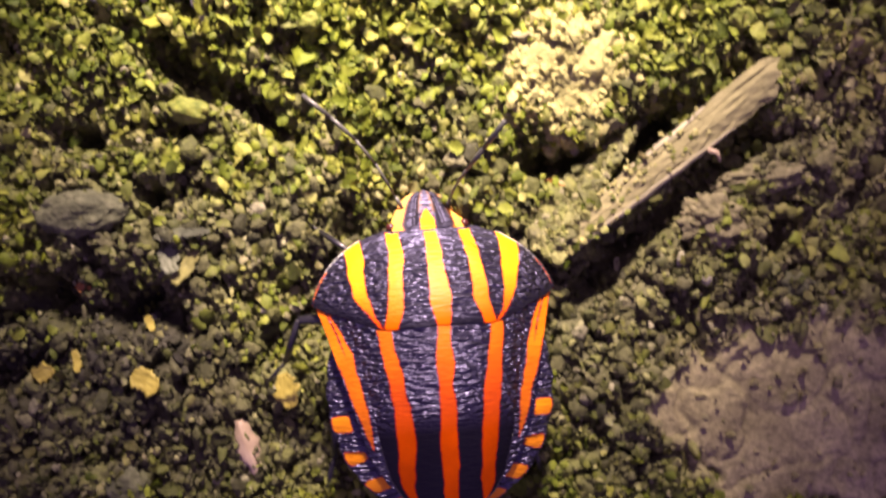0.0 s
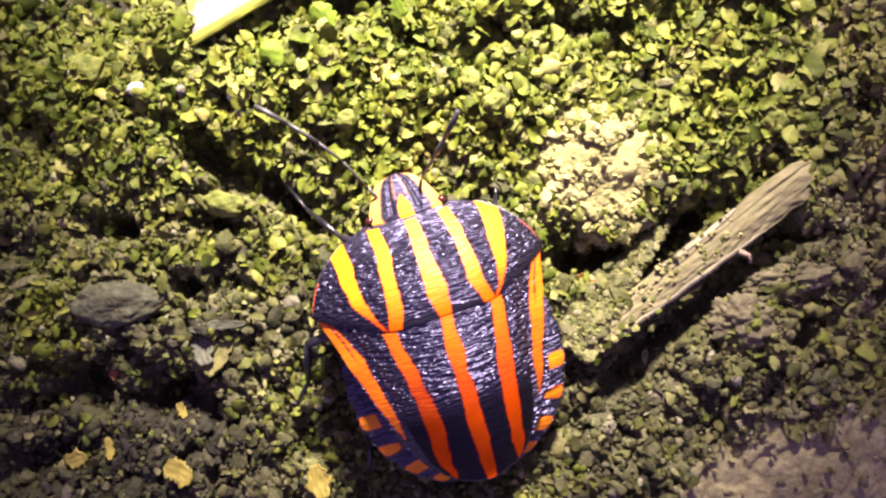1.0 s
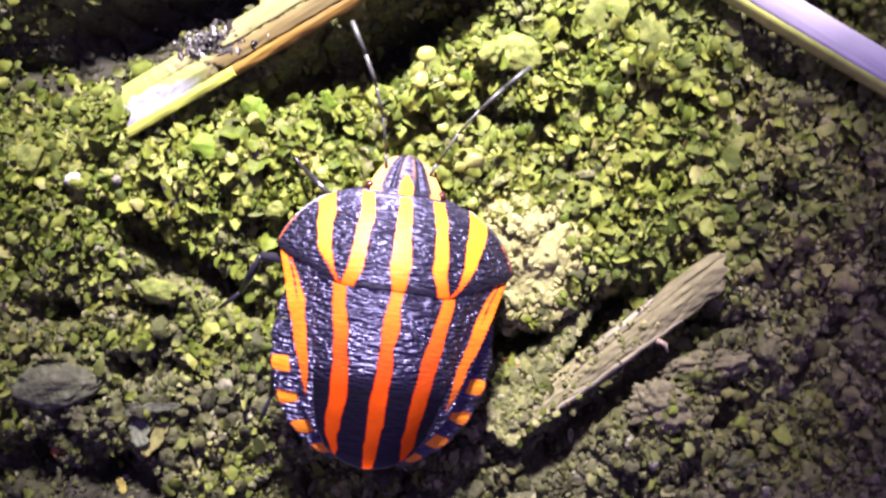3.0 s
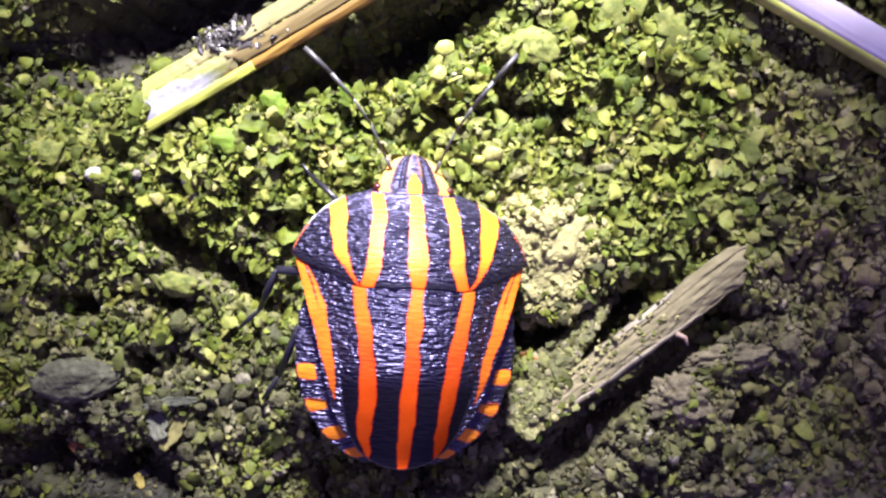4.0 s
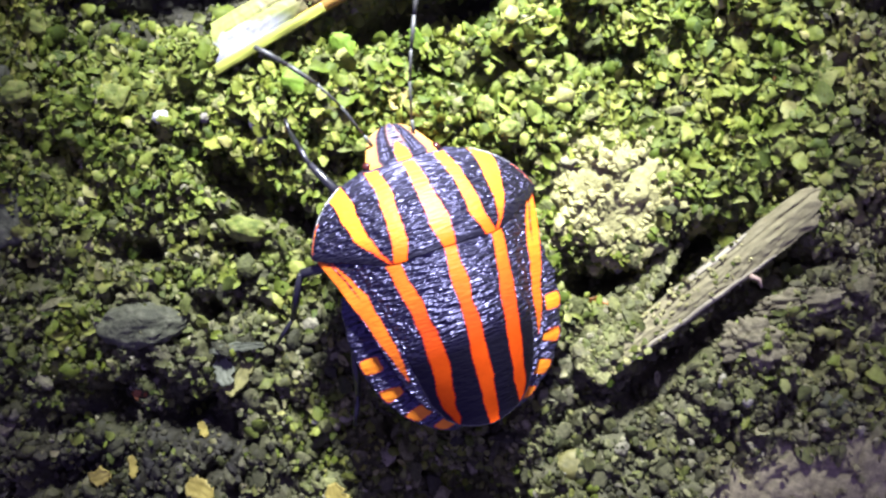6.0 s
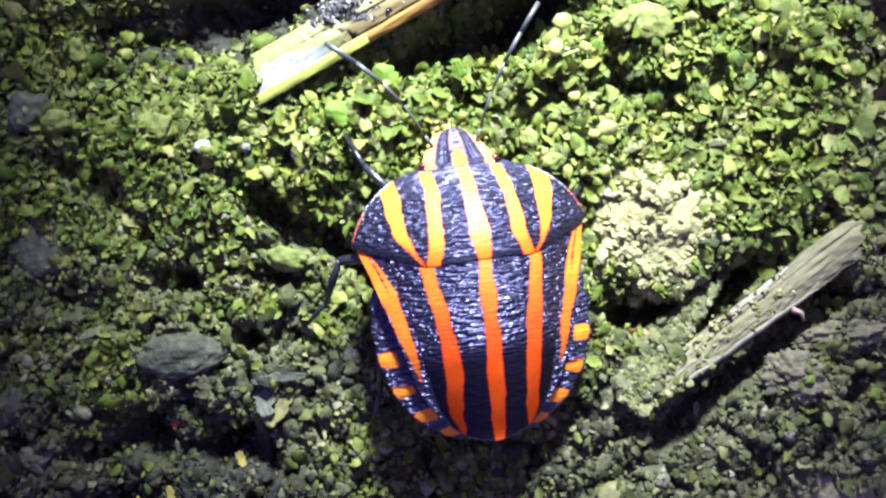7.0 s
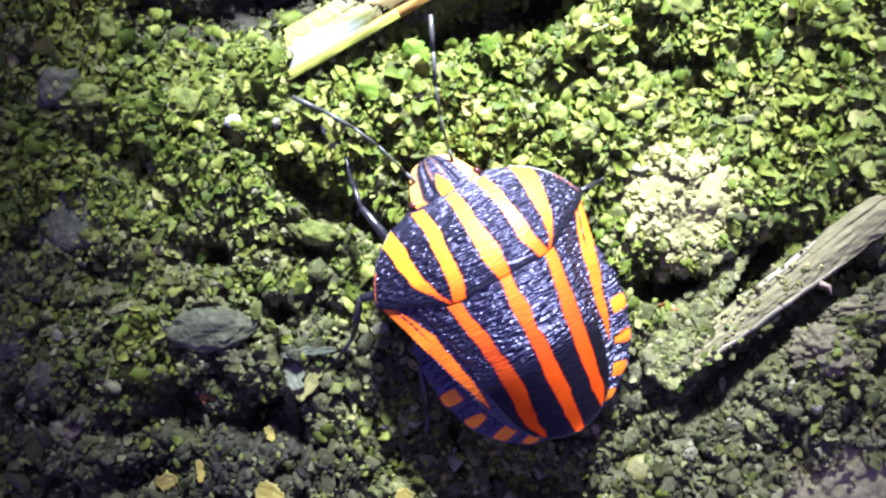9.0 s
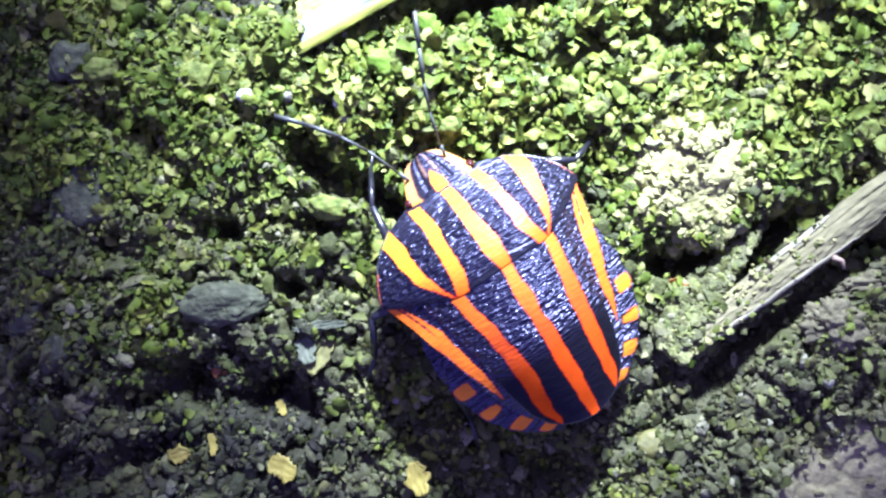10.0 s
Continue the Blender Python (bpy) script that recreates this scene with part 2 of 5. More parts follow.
def cuticle_material(name):
    """Black punctured cuticle with orange bands where the attribute 'band' is 1."""
    m, nt, bsdf = material(name)
    band = attribute(nt, "band")
    wobble = noise_tex(nt, 9000, 2)
    edge = nt.nodes.new("ShaderNodeMath")
    edge.operation = "MULTIPLY_ADD"
    nt.links.new(wobble.outputs["Fac"], edge.inputs[0])
    edge.inputs[1].default_value = 0.5
    edge.inputs[2].default_value = -0.25
    add = nt.nodes.new("ShaderNodeMath")
    add.operation = "ADD"
    nt.links.new(band, add.inputs[0])
    nt.links.new(edge.outputs[0], add.inputs[1])
    c = ramp(nt, add.outputs[0], [(0.0, (0.010, 0.009, 0.013)), (0.30, (0.011, 0.009, 0.012)), (0.42, (0.20, 0.010, 0.010)), (0.56, (0.56, 0.035, 0.004)), (0.70, (0.80, 0.080, 0.003)), (1.0, (0.88, 0.104, 0.003))])
    tint = noise_tex(nt, 900, 3)
    shade = ramp(nt, tint.outputs["Fac"], [(0.3, (0.82, 0.8, 0.8)), (0.7, (1.08, 1.12, 1.1))])
    # yellower pigment towards the head, on the wing wedges and on the rim
    lit = ramp(nt, add.outputs[0], [(0.5, (0.0,) * 3), (0.72, (1.0,) * 3)])
    gold = mix(nt, 1.0, lit.outputs["Color"], attribute(nt, "gold"), "MULTIPLY")
    c = mix(nt, gold, c.outputs["Color"], (0.90, 0.41, 0.008))
    c = mix(nt, attribute(nt, "pale"), c, (0.66, 0.33, 0.16))
    nt.links.new(mix(nt, 1.0, c, shade.outputs["Color"], "MULTIPLY"), bsdf.inputs["Base Color"])
    rough = ramp(nt, add.outputs[0], [(0.3, (0.36,) * 3), (0.7, (0.5,) * 3)])
    worn = mix(nt, attribute(nt, "even"), rough.outputs["Color"], (0.56, 0.56, 0.56))
    nt.links.new(worn, bsdf.inputs["Roughness"])
    bsdf.inputs["Specular Tint"].default_value = (0.60, 0.58, 1.0, 1)
    gloss = ramp(nt, add.outputs[0], [(0.3, (1.55,) * 3), (0.7, (0.32,) * 3)])
    # the smooth rear part shines less than the wrinkled front
    keen = ramp(nt, attribute(nt, "smooth"), [(0.0, (1.0,) * 3), (1.0, (0.12,) * 3)])
    nt.links.new(mix(nt, 1.0, gloss.outputs["Color"], keen.outputs["Color"], "MULTIPLY"), bsdf.inputs["Specular IOR Level"])
    wrinkles = noise_tex(nt, 4600, 1.2, 0.55, (0.42, 2.2, 1.2))
    pits = nt.nodes.new("ShaderNodeTexVoronoi")
    pits.inputs["Scale"].default_value = 7000
    co = nt.nodes.new("ShaderNodeTexCoord")
    nt.links.new(co.outputs["Object"], pits.inputs["Vector"])
    first = bump(nt, bsdf, wrinkles.outputs["Fac"], 0.00036, 1.0)
    last = bump(nt, bsdf, pits.outputs["Distance"], 0.00003, 0.4, first)
    calm = ramp(nt, add.outputs[0], [(0.4, (1.0,) * 3), (0.65, (0.12,) * 3)])
    depth = mix(nt, 1.0, calm.outputs["Color"], keen.outputs["Color"], "MULTIPLY")
    even = ramp(nt, attribute(nt, "even"), [(0.0, (1.0,) * 3), (1.0, (0.22,) * 3)])
    depth = mix(nt, 1.0, depth, even.outputs["Color"], "MULTIPLY")
    for b in (first, last):
        nt.links.new(depth, b.inputs["Strength"])
    return m


SOIL = soil_material("mossy_soil")
SOIL_PIECE = soil_material("mossy_soil_piece", True)
def leaflet_material(name, single=False):
    m, nt, bsdf = material(name)
    own = nt.nodes.new("ShaderNodeObjectInfo").outputs["Random"] if single else nt.nodes.new("ShaderNodeNewGeometry").outputs["Random Per Island"]
    c = ramp(nt, own, [(0.0, (0.040, 0.060, 0.007)), (0.3, (0.088, 0.118, 0.013)), (0.7, (0.150, 0.182, 0.024)), (0.93, (0.20, 0.220, 0.042)), (1.0, (0.26, 0.26, 0.09))])
    dull = ramp(nt, own, [(0.0, (0.028, 0.028, 0.012)), (0.4, (0.068, 0.068, 0.028)), (0.8, (0.122, 0.122, 0.055)), (1.0, (0.21, 0.205, 0.12))])
    c = mix(nt, attribute(nt, "moss"), dull.outputs["Color"], c.outputs["Color"])
    c = mix(nt, attribute(nt, "sand"), c, (0.24, 0.22, 0.105))
    veins = noise_tex(nt, 4200, 3)
    shade = ramp(nt, veins.outputs["Fac"], [(0.3, (0.72, 0.72, 0.7)), (0.7, (1.18, 1.18, 1.15))])
    patches = noise_tex(nt, 480, 3)
    if single:
        patches.inputs["Scale"].default_value = 0.4
    tint = ramp(nt, patches.outputs["Fac"], [(0.32, (0.66, 0.71, 0.62)), (0.46, (0.95, 1.0, 0.9)), (0.56, (1.06, 1.02, 0.95)), (0.7, (1.17, 1.1, 1.1))])
    c = mix(nt, 1.0, c, tint.outputs["Color"], "MULTIPLY")
    nt.links.new(mix(nt, 1.0, c, shade.outputs["Color"], "MULTIPLY"), bsdf.inputs["Base Color"])
    bsdf.inputs["Roughness"].default_value = 0.6
    bsdf.inputs["Specular IOR Level"].default_value = 0.14
    bsdf.inputs["Subsurface Weight"].default_value = 0.15
    bsdf.inputs["Subsurface Radius"].default_value = (0.0004, 0.0005, 0.00012)
    bump(nt, bsdf, veins.outputs["Fac"], 0.00003)
    return m


MOSS_LEAF = leaflet_material("moss_leaflets")
MOSS_PIECE = leaflet_material("moss_leaflet_piece", True)
LEAFLET = plain_material("moss_leaf", [(0.3, (0.085, 0.115, 0.020)), (0.55, (0.165, 0.19, 0.038)), (0.8, (0.25, 0.255, 0.08))], 3200, 0.75, 0.08, spec=0.2, translucent=0.2)
FRESH = plain_material("fresh_leaf", [(0.3, (0.10, 0.18, 0.014)), (0.7, (0.20, 0.29, 0.032))], 1800, 0.6, 0.04, spec=0.15, translucent=0.3)
SEEDLING = plain_material("yellow_green_leaf", [(0.3, (0.28, 0.33, 0.05)), (0.7, (0.44, 0.46, 0.11))], 1800, 0.45, 0.015, translucent=0.3)
PALE = plain_material("pale_crumbly_clay", [(0.3, (0.22, 0.21, 0.070)), (0.6, (0.32, 0.305, 0.115)), (0.8, (0.43, 0.405, 0.18))], 4200, 0.8, 0.10)
GREY = plain_material("grey_stone", [(0.3, (0.042, 0.046, 0.022)), (0.5, (0.072, 0.076, 0.040)), (0.75, (0.13, 0.132, 0.078))], 3000, 0.75, 0.14)
MUD = plain_material("fine_dry_mud", [(0.3, (0.10, 0.088, 0.045)), (0.55, (0.165, 0.148, 0.080)), (0.8, (0.24, 0.215, 0.13))], 4200, 0.85, 0.09)
BARK = plain_material("weathered_wood", [(0.25, (0.165, 0.150, 0.070)), (0.5, (0.21, 0.19, 0.094)), (0.78, (0.265, 0.24, 0.125))], 3600, 0.9, 0.07, (0.6, 1.1, 1.0))
BARK_PALE = plain_material("pale_split_wood", [(0.25, (0.20, 0.18, 0.11)), (0.7, (0.36, 0.33, 0.22))], 3600, 0.7, 0.03, (0.16, 1.2, 1.0))
STRAW = plain_material("pale_straw", [(0.25, (0.12, 0.112, 0.04)), (0.55, (0.22, 0.202, 0.08)), (0.8, (0.33, 0.305, 0.15))], 2200, 0.32, 0.02, (0.10, 2.2, 1.0), 0.6)
STRAW_LIME = plain_material("lime_straw", [(0.25, (0.24, 0.27, 0.032)), (0.7, (0.35, 0.375, 0.065))], 2000, 0.4, 0.02, (0.10, 2.2, 1.0))


def straw_face_material(name):
    """Yellow-green straw, with glare painted white where the attribute 'white' is 1 and dull where 'tan' is 1."""
    m, nt, bsdf = material(name)
    fibres = noise_tex(nt, 2200, 4, 0.6, (0.10, 2.2, 1.0))
    lime = ramp(nt, fibres.outputs["Fac"], [(0.3, (0.17, 0.205, 0.03)), (0.7, (0.28, 0.315, 0.075))])
    dull = ramp(nt, fibres.outputs["Fac"], [(0.3, (0.13, 0.12, 0.045)), (0.7, (0.28, 0.255, 0.11))])
    pale = ramp(nt, fibres.outputs["Fac"], [(0.3, (0.36, 0.37, 0.40)), (0.7, (0.46, 0.47, 0.51))])
    c = mix(nt, attribute(nt, "tan"), lime.outputs["Color"], dull.outputs["Color"])
    c = mix(nt, attribute(nt, "white"), c, pale.outputs["Color"])
    nt.links.new(c, bsdf.inputs["Base Color"])
    bsdf.inputs["Roughness"].default_value = 0.45
    bump(nt, bsdf, fibres.outputs["Fac"], 0.00003)
    return m


STRAW_FACE = straw_face_material("torn_straw")
STRAW_TAN = plain_material("tan_straw", [(0.25, (0.085, 0.062, 0.018)), (0.7, (0.20, 0.16, 0.06))], 1800, 0.4, 0.02, (0.10, 2.2, 1.0))
STRAW_BROWN = plain_material("brown_straw", [(0.25, (0.12, 0.066, 0.009)), (0.7, (0.21, 0.125, 0.02))], 1800, 0.4, 0.02, (0.10, 2.2, 1.0))
BLADE = plain_material("bleached_grass", [(0.25, (0.60, 0.56, 0.60)), (0.7, (0.80, 0.77, 0.80))], 1500, 0.35, 0.02, (0.12, 2.0, 1.0))
YELLOW = plain_material("yellow_flake", [(0.3, (0.24, 0.19, 0.03)), (0.7, (0.38, 0.32, 0.07))], 2400, 0.55, 0.03)
DULL_LEAF = plain_material("dull_olive_leaf", [(0.3, (0.11, 0.105, 0.028)), (0.7, (0.215, 0.20, 0.06))], 3000, 0.6, 0.05)
GREY_LEAF = plain_material("grey_green_leaf", [(0.3, (0.07, 0.078, 0.045)), (0.7, (0.125, 0.135, 0.085))], 2600, 0.6, 0.04)
RUST = plain_material("orange_flake", [(0.3, (0.22, 0.075, 0.012)), (0.7, (0.34, 0.14, 0.028))], 2400, 0.5, 0.03)
HUSK = plain_material("pinkish_husk", [(0.3, (0.27, 0.19, 0.13)), (0.7, (0.42, 0.32, 0.24))], 2000, 0.5, 0.03, (1, 0.3, 1))
WHITE = plain_material("white_grit", [(0.3, (0.40, 0.39, 0.37)), (0.7, (0.60, 0.58, 0.56))], 2500, 0.45, 0.03)
GRAIN = plain_material("dull_pale_grit", [(0.3, (0.17, 0.16, 0.12)), (0.7, (0.30, 0.28, 0.22))], 2500, 0.6, 0.03)
MOULD = plain_material("dark_mouldy_crumb", [(0.3, (0.030, 0.028, 0.024)), (0.6, (0.05, 0.046, 0.038)), (0.8, (0.15, 0.14, 0.11))], 3800, 0.45, 0.08)
CUTICLE = cuticle_material("banded_cuticle")
BLACK = plain_material("black_cuticle", [(0.3, (0.010, 0.010, 0.013)), (0.7, (0.022, 0.021, 0.026))], 5200, 0.3, 0.03, spec=0.95)
LEG = plain_material("glossy_black_leg", [(0.3, (0.010, 0.010, 0.013)), (0.7, (0.022, 0.021, 0.026))], 4000, 0.3, 0.02, spec=0.6)
FEELER = plain_material("dark_feeler", [(0.3, (0.035, 0.036, 0.032)), (0.7, (0.085, 0.086, 0.075))], 3000, 0.42, 0.02, spec=0.6)
EYE_RED = plain_material("dark_red_eye", [(0.3, (0.035, 0.008, 0.008)), (0.7, (0.07, 0.014, 0.012))], 3000, 0.25, 0.01)


# ---- building helpers (lengths in millimetres) ----
def mesh_from(name, verts, faces, mat, smooth=True, floats=None):
    verts, faces = np.asarray(verts, np.float32) * MM, np.asarray(faces, np.int32)
    me = bpy.data.meshes.new(name)
    n = faces.shape[1]
    me.vertices.add(len(verts))
    me.vertices.foreach_set("co", verts.ravel())
    me.loops.add(faces.size)
    me.loops.foreach_set("vertex_index", faces.ravel())
    me.polygons.add(len(faces))
    me.polygons.foreach_set("loop_start", np.arange(0, faces.size, n, dtype=np.int32))
    me.polygons.foreach_set("use_smooth", np.full(len(faces), smooth))
    me.update(calc_edges=True)
    for key, values in (floats or {}).items():
        me.attributes.new(key, "FLOAT", "POINT").data.foreach_set("value", np.asarray(values, np.float32))
    me.materials.append(mat)
    me.validate()
    return me


def part(name, bm, mat, parent=None, label="", smooth=True):
    bmesh.ops.recalc_face_normals(bm, faces=bm.faces)
    bmesh.ops.scale(bm, vec=(MM, MM, MM), verts=bm.verts)
    me = bpy.data.meshes.new(name)
    bm.to_mesh(me)
    bm.free()
    for p in me.polygons:
        p.use_smooth = smooth
    me.materials.append(mat)
    ob = new(name, me)
    ob.parent = parent
    return tagged(ob, label) if label else ob


def part_mesh(name, me, parent=None, label=""):
    ob = new(name, me)
    ob.parent = parent
    return tagged(ob, label) if label else ob


def at_mm(x, y, z, rx=0, ry=0, rz=0):
    return pose(x * MM, y * MM, z * MM, rx, ry, rz)


def grid_faces(nu, nv, off=0, flip=False):
    i, j = np.meshgrid(np.arange(nu - 1), np.arange(nv - 1), indexing="ij")
    a = (i * nv + j).ravel() + off
    f = np.stack([a, a + nv, a + nv + 1, a + 1], 1)
    return f[:, ::-1] if flip else f


def slab(name, X, Y, Z, under, mat, floats=None):
    """A closed plate: a grid of top points and the same grid lowered by 'under', joined along the rim."""
    nu, nv = X.shape
    top = np.stack([X, Y, Z], -1).reshape(-1, 3)
    low = np.stack([X, Y, Z - under], -1).reshape(-1, 3)
    n = nu * nv
    rim = np.concatenate([np.arange(nv - 1), np.arange(nu - 1) * nv + nv - 1, np.arange(n - 1, n - nv, -1), np.arange(nu - 1, 0, -1) * nv])
    nxt = np.roll(rim, -1)
    side = np.stack([rim, nxt, nxt + n, rim + n], 1)
    faces = np.concatenate([grid_faces(nu, nv), grid_faces(nu, nv, n, True), side])
    fl = {k: np.concatenate([v.ravel(), v.ravel()]) for k, v in (floats or {}).items()}
    return mesh_from(name, np.concatenate([top, low]), faces, mat, True, fl)


def rough_ball(bm, center, size, seed=0, amount=0.25, sub=3, freq=1.6, turn=0.0):
    made = bmesh.ops.create_icosphere(bm, subdivisions=sub, radius=1.0)["verts"]
    rot = Matrix.Rotation(radians(turn), 3, "Z")
    for v in made:
        p = v.co.copy()
        k = 1 + amount * noise.noise(p * freq + Vector((seed * 7.3, seed * 3.1, 0))) + 0.5 * amount * noise.noise(p * freq * 2.6 + Vector((0, seed * 5.7, 3)))
        v.co = Vector(center) + rot @ Vector((p.x * size[0] * k, p.y * size[1] * k, p.z * size[2] * k))
    return made


def tube(bm, points, radii, sides=8):
    """A tapered limb through the points."""
    rings = []
    pts = [Vector(p) for p in points]
    for k, p in enumerate(pts):
        d = (pts[min(k + 1, len(pts) - 1)] - pts[max(k - 1, 0)]).normalized()
        a = d.cross(Vector((0.31, 0.2, 0.93))).normalized()
        b = d.cross(a)
        rings.append([bm.verts.new(p + radii[k] * (math.cos(2 * math.pi * s / sides) * a + math.sin(2 * math.pi * s / sides) * b)) for s in range(sides)])
    for r, q in zip(rings, rings[1:]):
        for s in range(sides):
            bm.faces.new((r[s], r[(s + 1) % sides], q[(s + 1) % sides], q[s]))
    bm.faces.new(rings[0][::-1]), bm.faces.new(rings[-1])


# ---- ground ----
def build_ground():
    far = np.cumsum(0.3 * 1.55 ** np.arange(22))
    xs = np.concatenate([-22 - far[::-1], np.arange(-22, 19.001, 0.1), 19 + far])
    ys = np.concatenate([-13 - far[::-1], np.arange(-13, 20.001, 0.1), 20 + far])
    X, Y = np.meshgrid(xs, ys, indexing="ij")
    Z = relief(X, Y)
    sand = sandy(X, Y)
    Z = Z * (1 - 0.75 * sand) + sand * 0.10
    me = mesh_from("ground", np.stack([X, Y, Z], -1).reshape(-1, 3), grid_faces(len(xs), len(ys)), SOIL, True,
                   {"moss": moss(X, Y).ravel(), "sand": np.maximum(sand, 0.35 * dry(X, Y)).ravel(), "soil_shade": soil_shade(X, Y).ravel()})
    return tagged(new("ground", me), "uneven damp soil with moss and cracks", "ground", kind="structure")


def ball_kit(count, sub, seed, amount):
    """Rough balls as arrays, to be strewn."""
    kit = []
    for k in range(count):
        bm = bmesh.new()
        bmesh.ops.create_icosphere(bm, subdivisions=sub, radius=1.0)
        chips = random.Random(seed + k)
        cuts = [(Vector((chips.gauss(0, 1), chips.gauss(0, 1), chips.gauss(0, 1))).normalized(), chips.uniform(1 - amount, 1)) for _ in range(11)]
        for v in bm.verts:
            v.co = v.co * min([1.15] + [far / max(v.co.dot(way), 1e-3) for way, far in cuts if v.co.dot(way) > 0.05])
        bm.verts.ensure_lookup_table()
        kit.append((np.array([v.co[:] for v in bm.verts]), np.array([[v.index for v in f.verts] for f in bm.faces])))
        bm.free()
    return kit


def turns(rng, n, tilt):
    """Random rotation matrices: any heading, leaning by up to about 'tilt' radians."""
    a, b, c = rng.uniform(0, 2 * np.pi, n), rng.normal(0, tilt, n), rng.normal(0, tilt, n)
    o, e = np.zeros(n), np.ones(n)
    rz = np.array([[np.cos(a), -np.sin(a), o], [np.sin(a), np.cos(a), o], [o, o, e]]).transpose(2, 0, 1)
    rx = np.array([[e, o, o], [o, np.cos(b), -np.sin(b)], [o, np.sin(b), np.cos(b)]]).transpose(2, 0, 1)
    ry = np.array([[np.cos(c), o, np.sin(c)], [o, e, o], [-np.sin(c), o, np.cos(c)]]).transpose(2, 0, 1)
    return rx @ ry @ rz


def strewn(name, kit, places, sizes, rotations, mat, rng, floats, smooth=False):
    verts, faces, marks, off = [], [], {k: [] for k in floats}, 0
    pick = rng.integers(0, len(kit), len(places))
    for k, (v, f) in enumerate(kit):
        w = np.nonzero(pick == k)[0]
        pts = np.einsum("nij,nvj->nvi", rotations[w], v[None] * sizes[w][:, None, :]) + places[w][:, None, :]
        verts.append(pts.reshape(-1, 3))
        faces.append((f[None] + (np.arange(len(w)) * len(v))[:, None, None] + off).reshape(-1, f.shape[1]))
        off += len(w) * len(v)
        for key, values in floats.items():
            marks[key].append(np.repeat(values[w], len(v)))
    return mesh_from(name, np.concatenate(verts), np.concatenate(faces), mat, smooth, {k: np.concatenate(v) for k, v in marks.items()})


def build_crumbs():
    rng = np.random.default_rng(5)
    for name, n, median, least, most, sub, label in (
        ("soil_crumbs", 19000, 0.165, 0.09, 0.45, 2, "small crumbs of damp soil filmed with green moss"),
        ("soil_grains", 20000, 0.115, 0.05, 0.2, 1, "fine grains of damp mossy soil"),
    ):
        x, y = rng.uniform(-22, 19, n), rng.uniform(-13, 20, n)
        keep = rng.uniform(0, 1, n) > np.maximum.reduce([0.93 * sandy(x, y), 0.7 * bare(x, y), 0.72 * leafy(x, y) * (sub == 2)])
        x, y = x[keep], y[keep]
        n = len(x)
        r = np.clip(rng.lognormal(np.log(median), 0.38, n), least, most)
        sizes = np.stack([r * rng.uniform(0.8, 1.3, n), r * rng.uniform(0.7, 1.1, n), r * rng.uniform(0.35, 0.8, n)], 1)
        z = relief(x, y) + 0.3 * r + (0.06 + rng.uniform(0, 0.14, n)) * (sub == 1)
        me = strewn(name, ball_kit(14, sub, 11, 0.55), np.stack([x, y, z], 1), sizes, turns(rng, n, 0.6), SOIL, rng,
                    {"moss": np.clip(0.22 + moss(x, y) + rng.normal(0, 0.3, n), 0, 1), "sand": np.clip(np.maximum(0.7 * sandy(x, y), 0.7 * dry(x, y)) * rng.uniform(0.5, 1.4, n), 0, 1), "soil_shade": soil_shade(x, y) * (rng.uniform(0, 1, n) < 0.93)})
        tagged(new(name, me), label, "soil", kind="stuff")


def leaf_kit():
    """Small cupped leaves with uneven outlines, one unit long."""
    kit, rng = [], np.random.default_rng(17)
    for wide, cup in ((0.34, 0.15), (0.46, 0.2), (0.24, 0.35), (0.44, -0.3), (0.38, -0.1), (0.5, 0.05), (0.2, 0.2), (0.3, -0.2), (0.42, 0.3), (0.28, 0.1)):
        s = np.linspace(0, 1, 7)[:, None]
        u = np.linspace(-1, 1, 5)[None]
        w = wide * np.sin(np.pi * np.clip(s * 0.94 + 0.03, 0, 1)) ** 0.55 * (1 + rng.normal(0, 0.09, (7, 1)))
        X = u * w + 0.1 * np.sin(3 * s + 9 * wide) + rng.normal(0, 0.015, (7, 5))
        Y = s - 0.06 * u ** 2 * (s > 0.5) + 0.06 * u ** 2 * (s < 0.5) + rng.normal(0, 0.02, (7, 5))
        Z = 1.5 * cup * (u ** 2) * w + 0.16 * np.sin(np.pi * s) * rng.uniform(0.2, 1.5) + rng.normal(0, 0.02, (7, 5))
        top = np.stack([X, Y, Z], -1).reshape(-1, 3)
        low = top - [0, 0, 0.06]
        f = grid_faces(7, 5)
        kit.append((np.concatenate([top, low]), np.concatenate([f, f[:, ::-1] + 35])))
    return kit


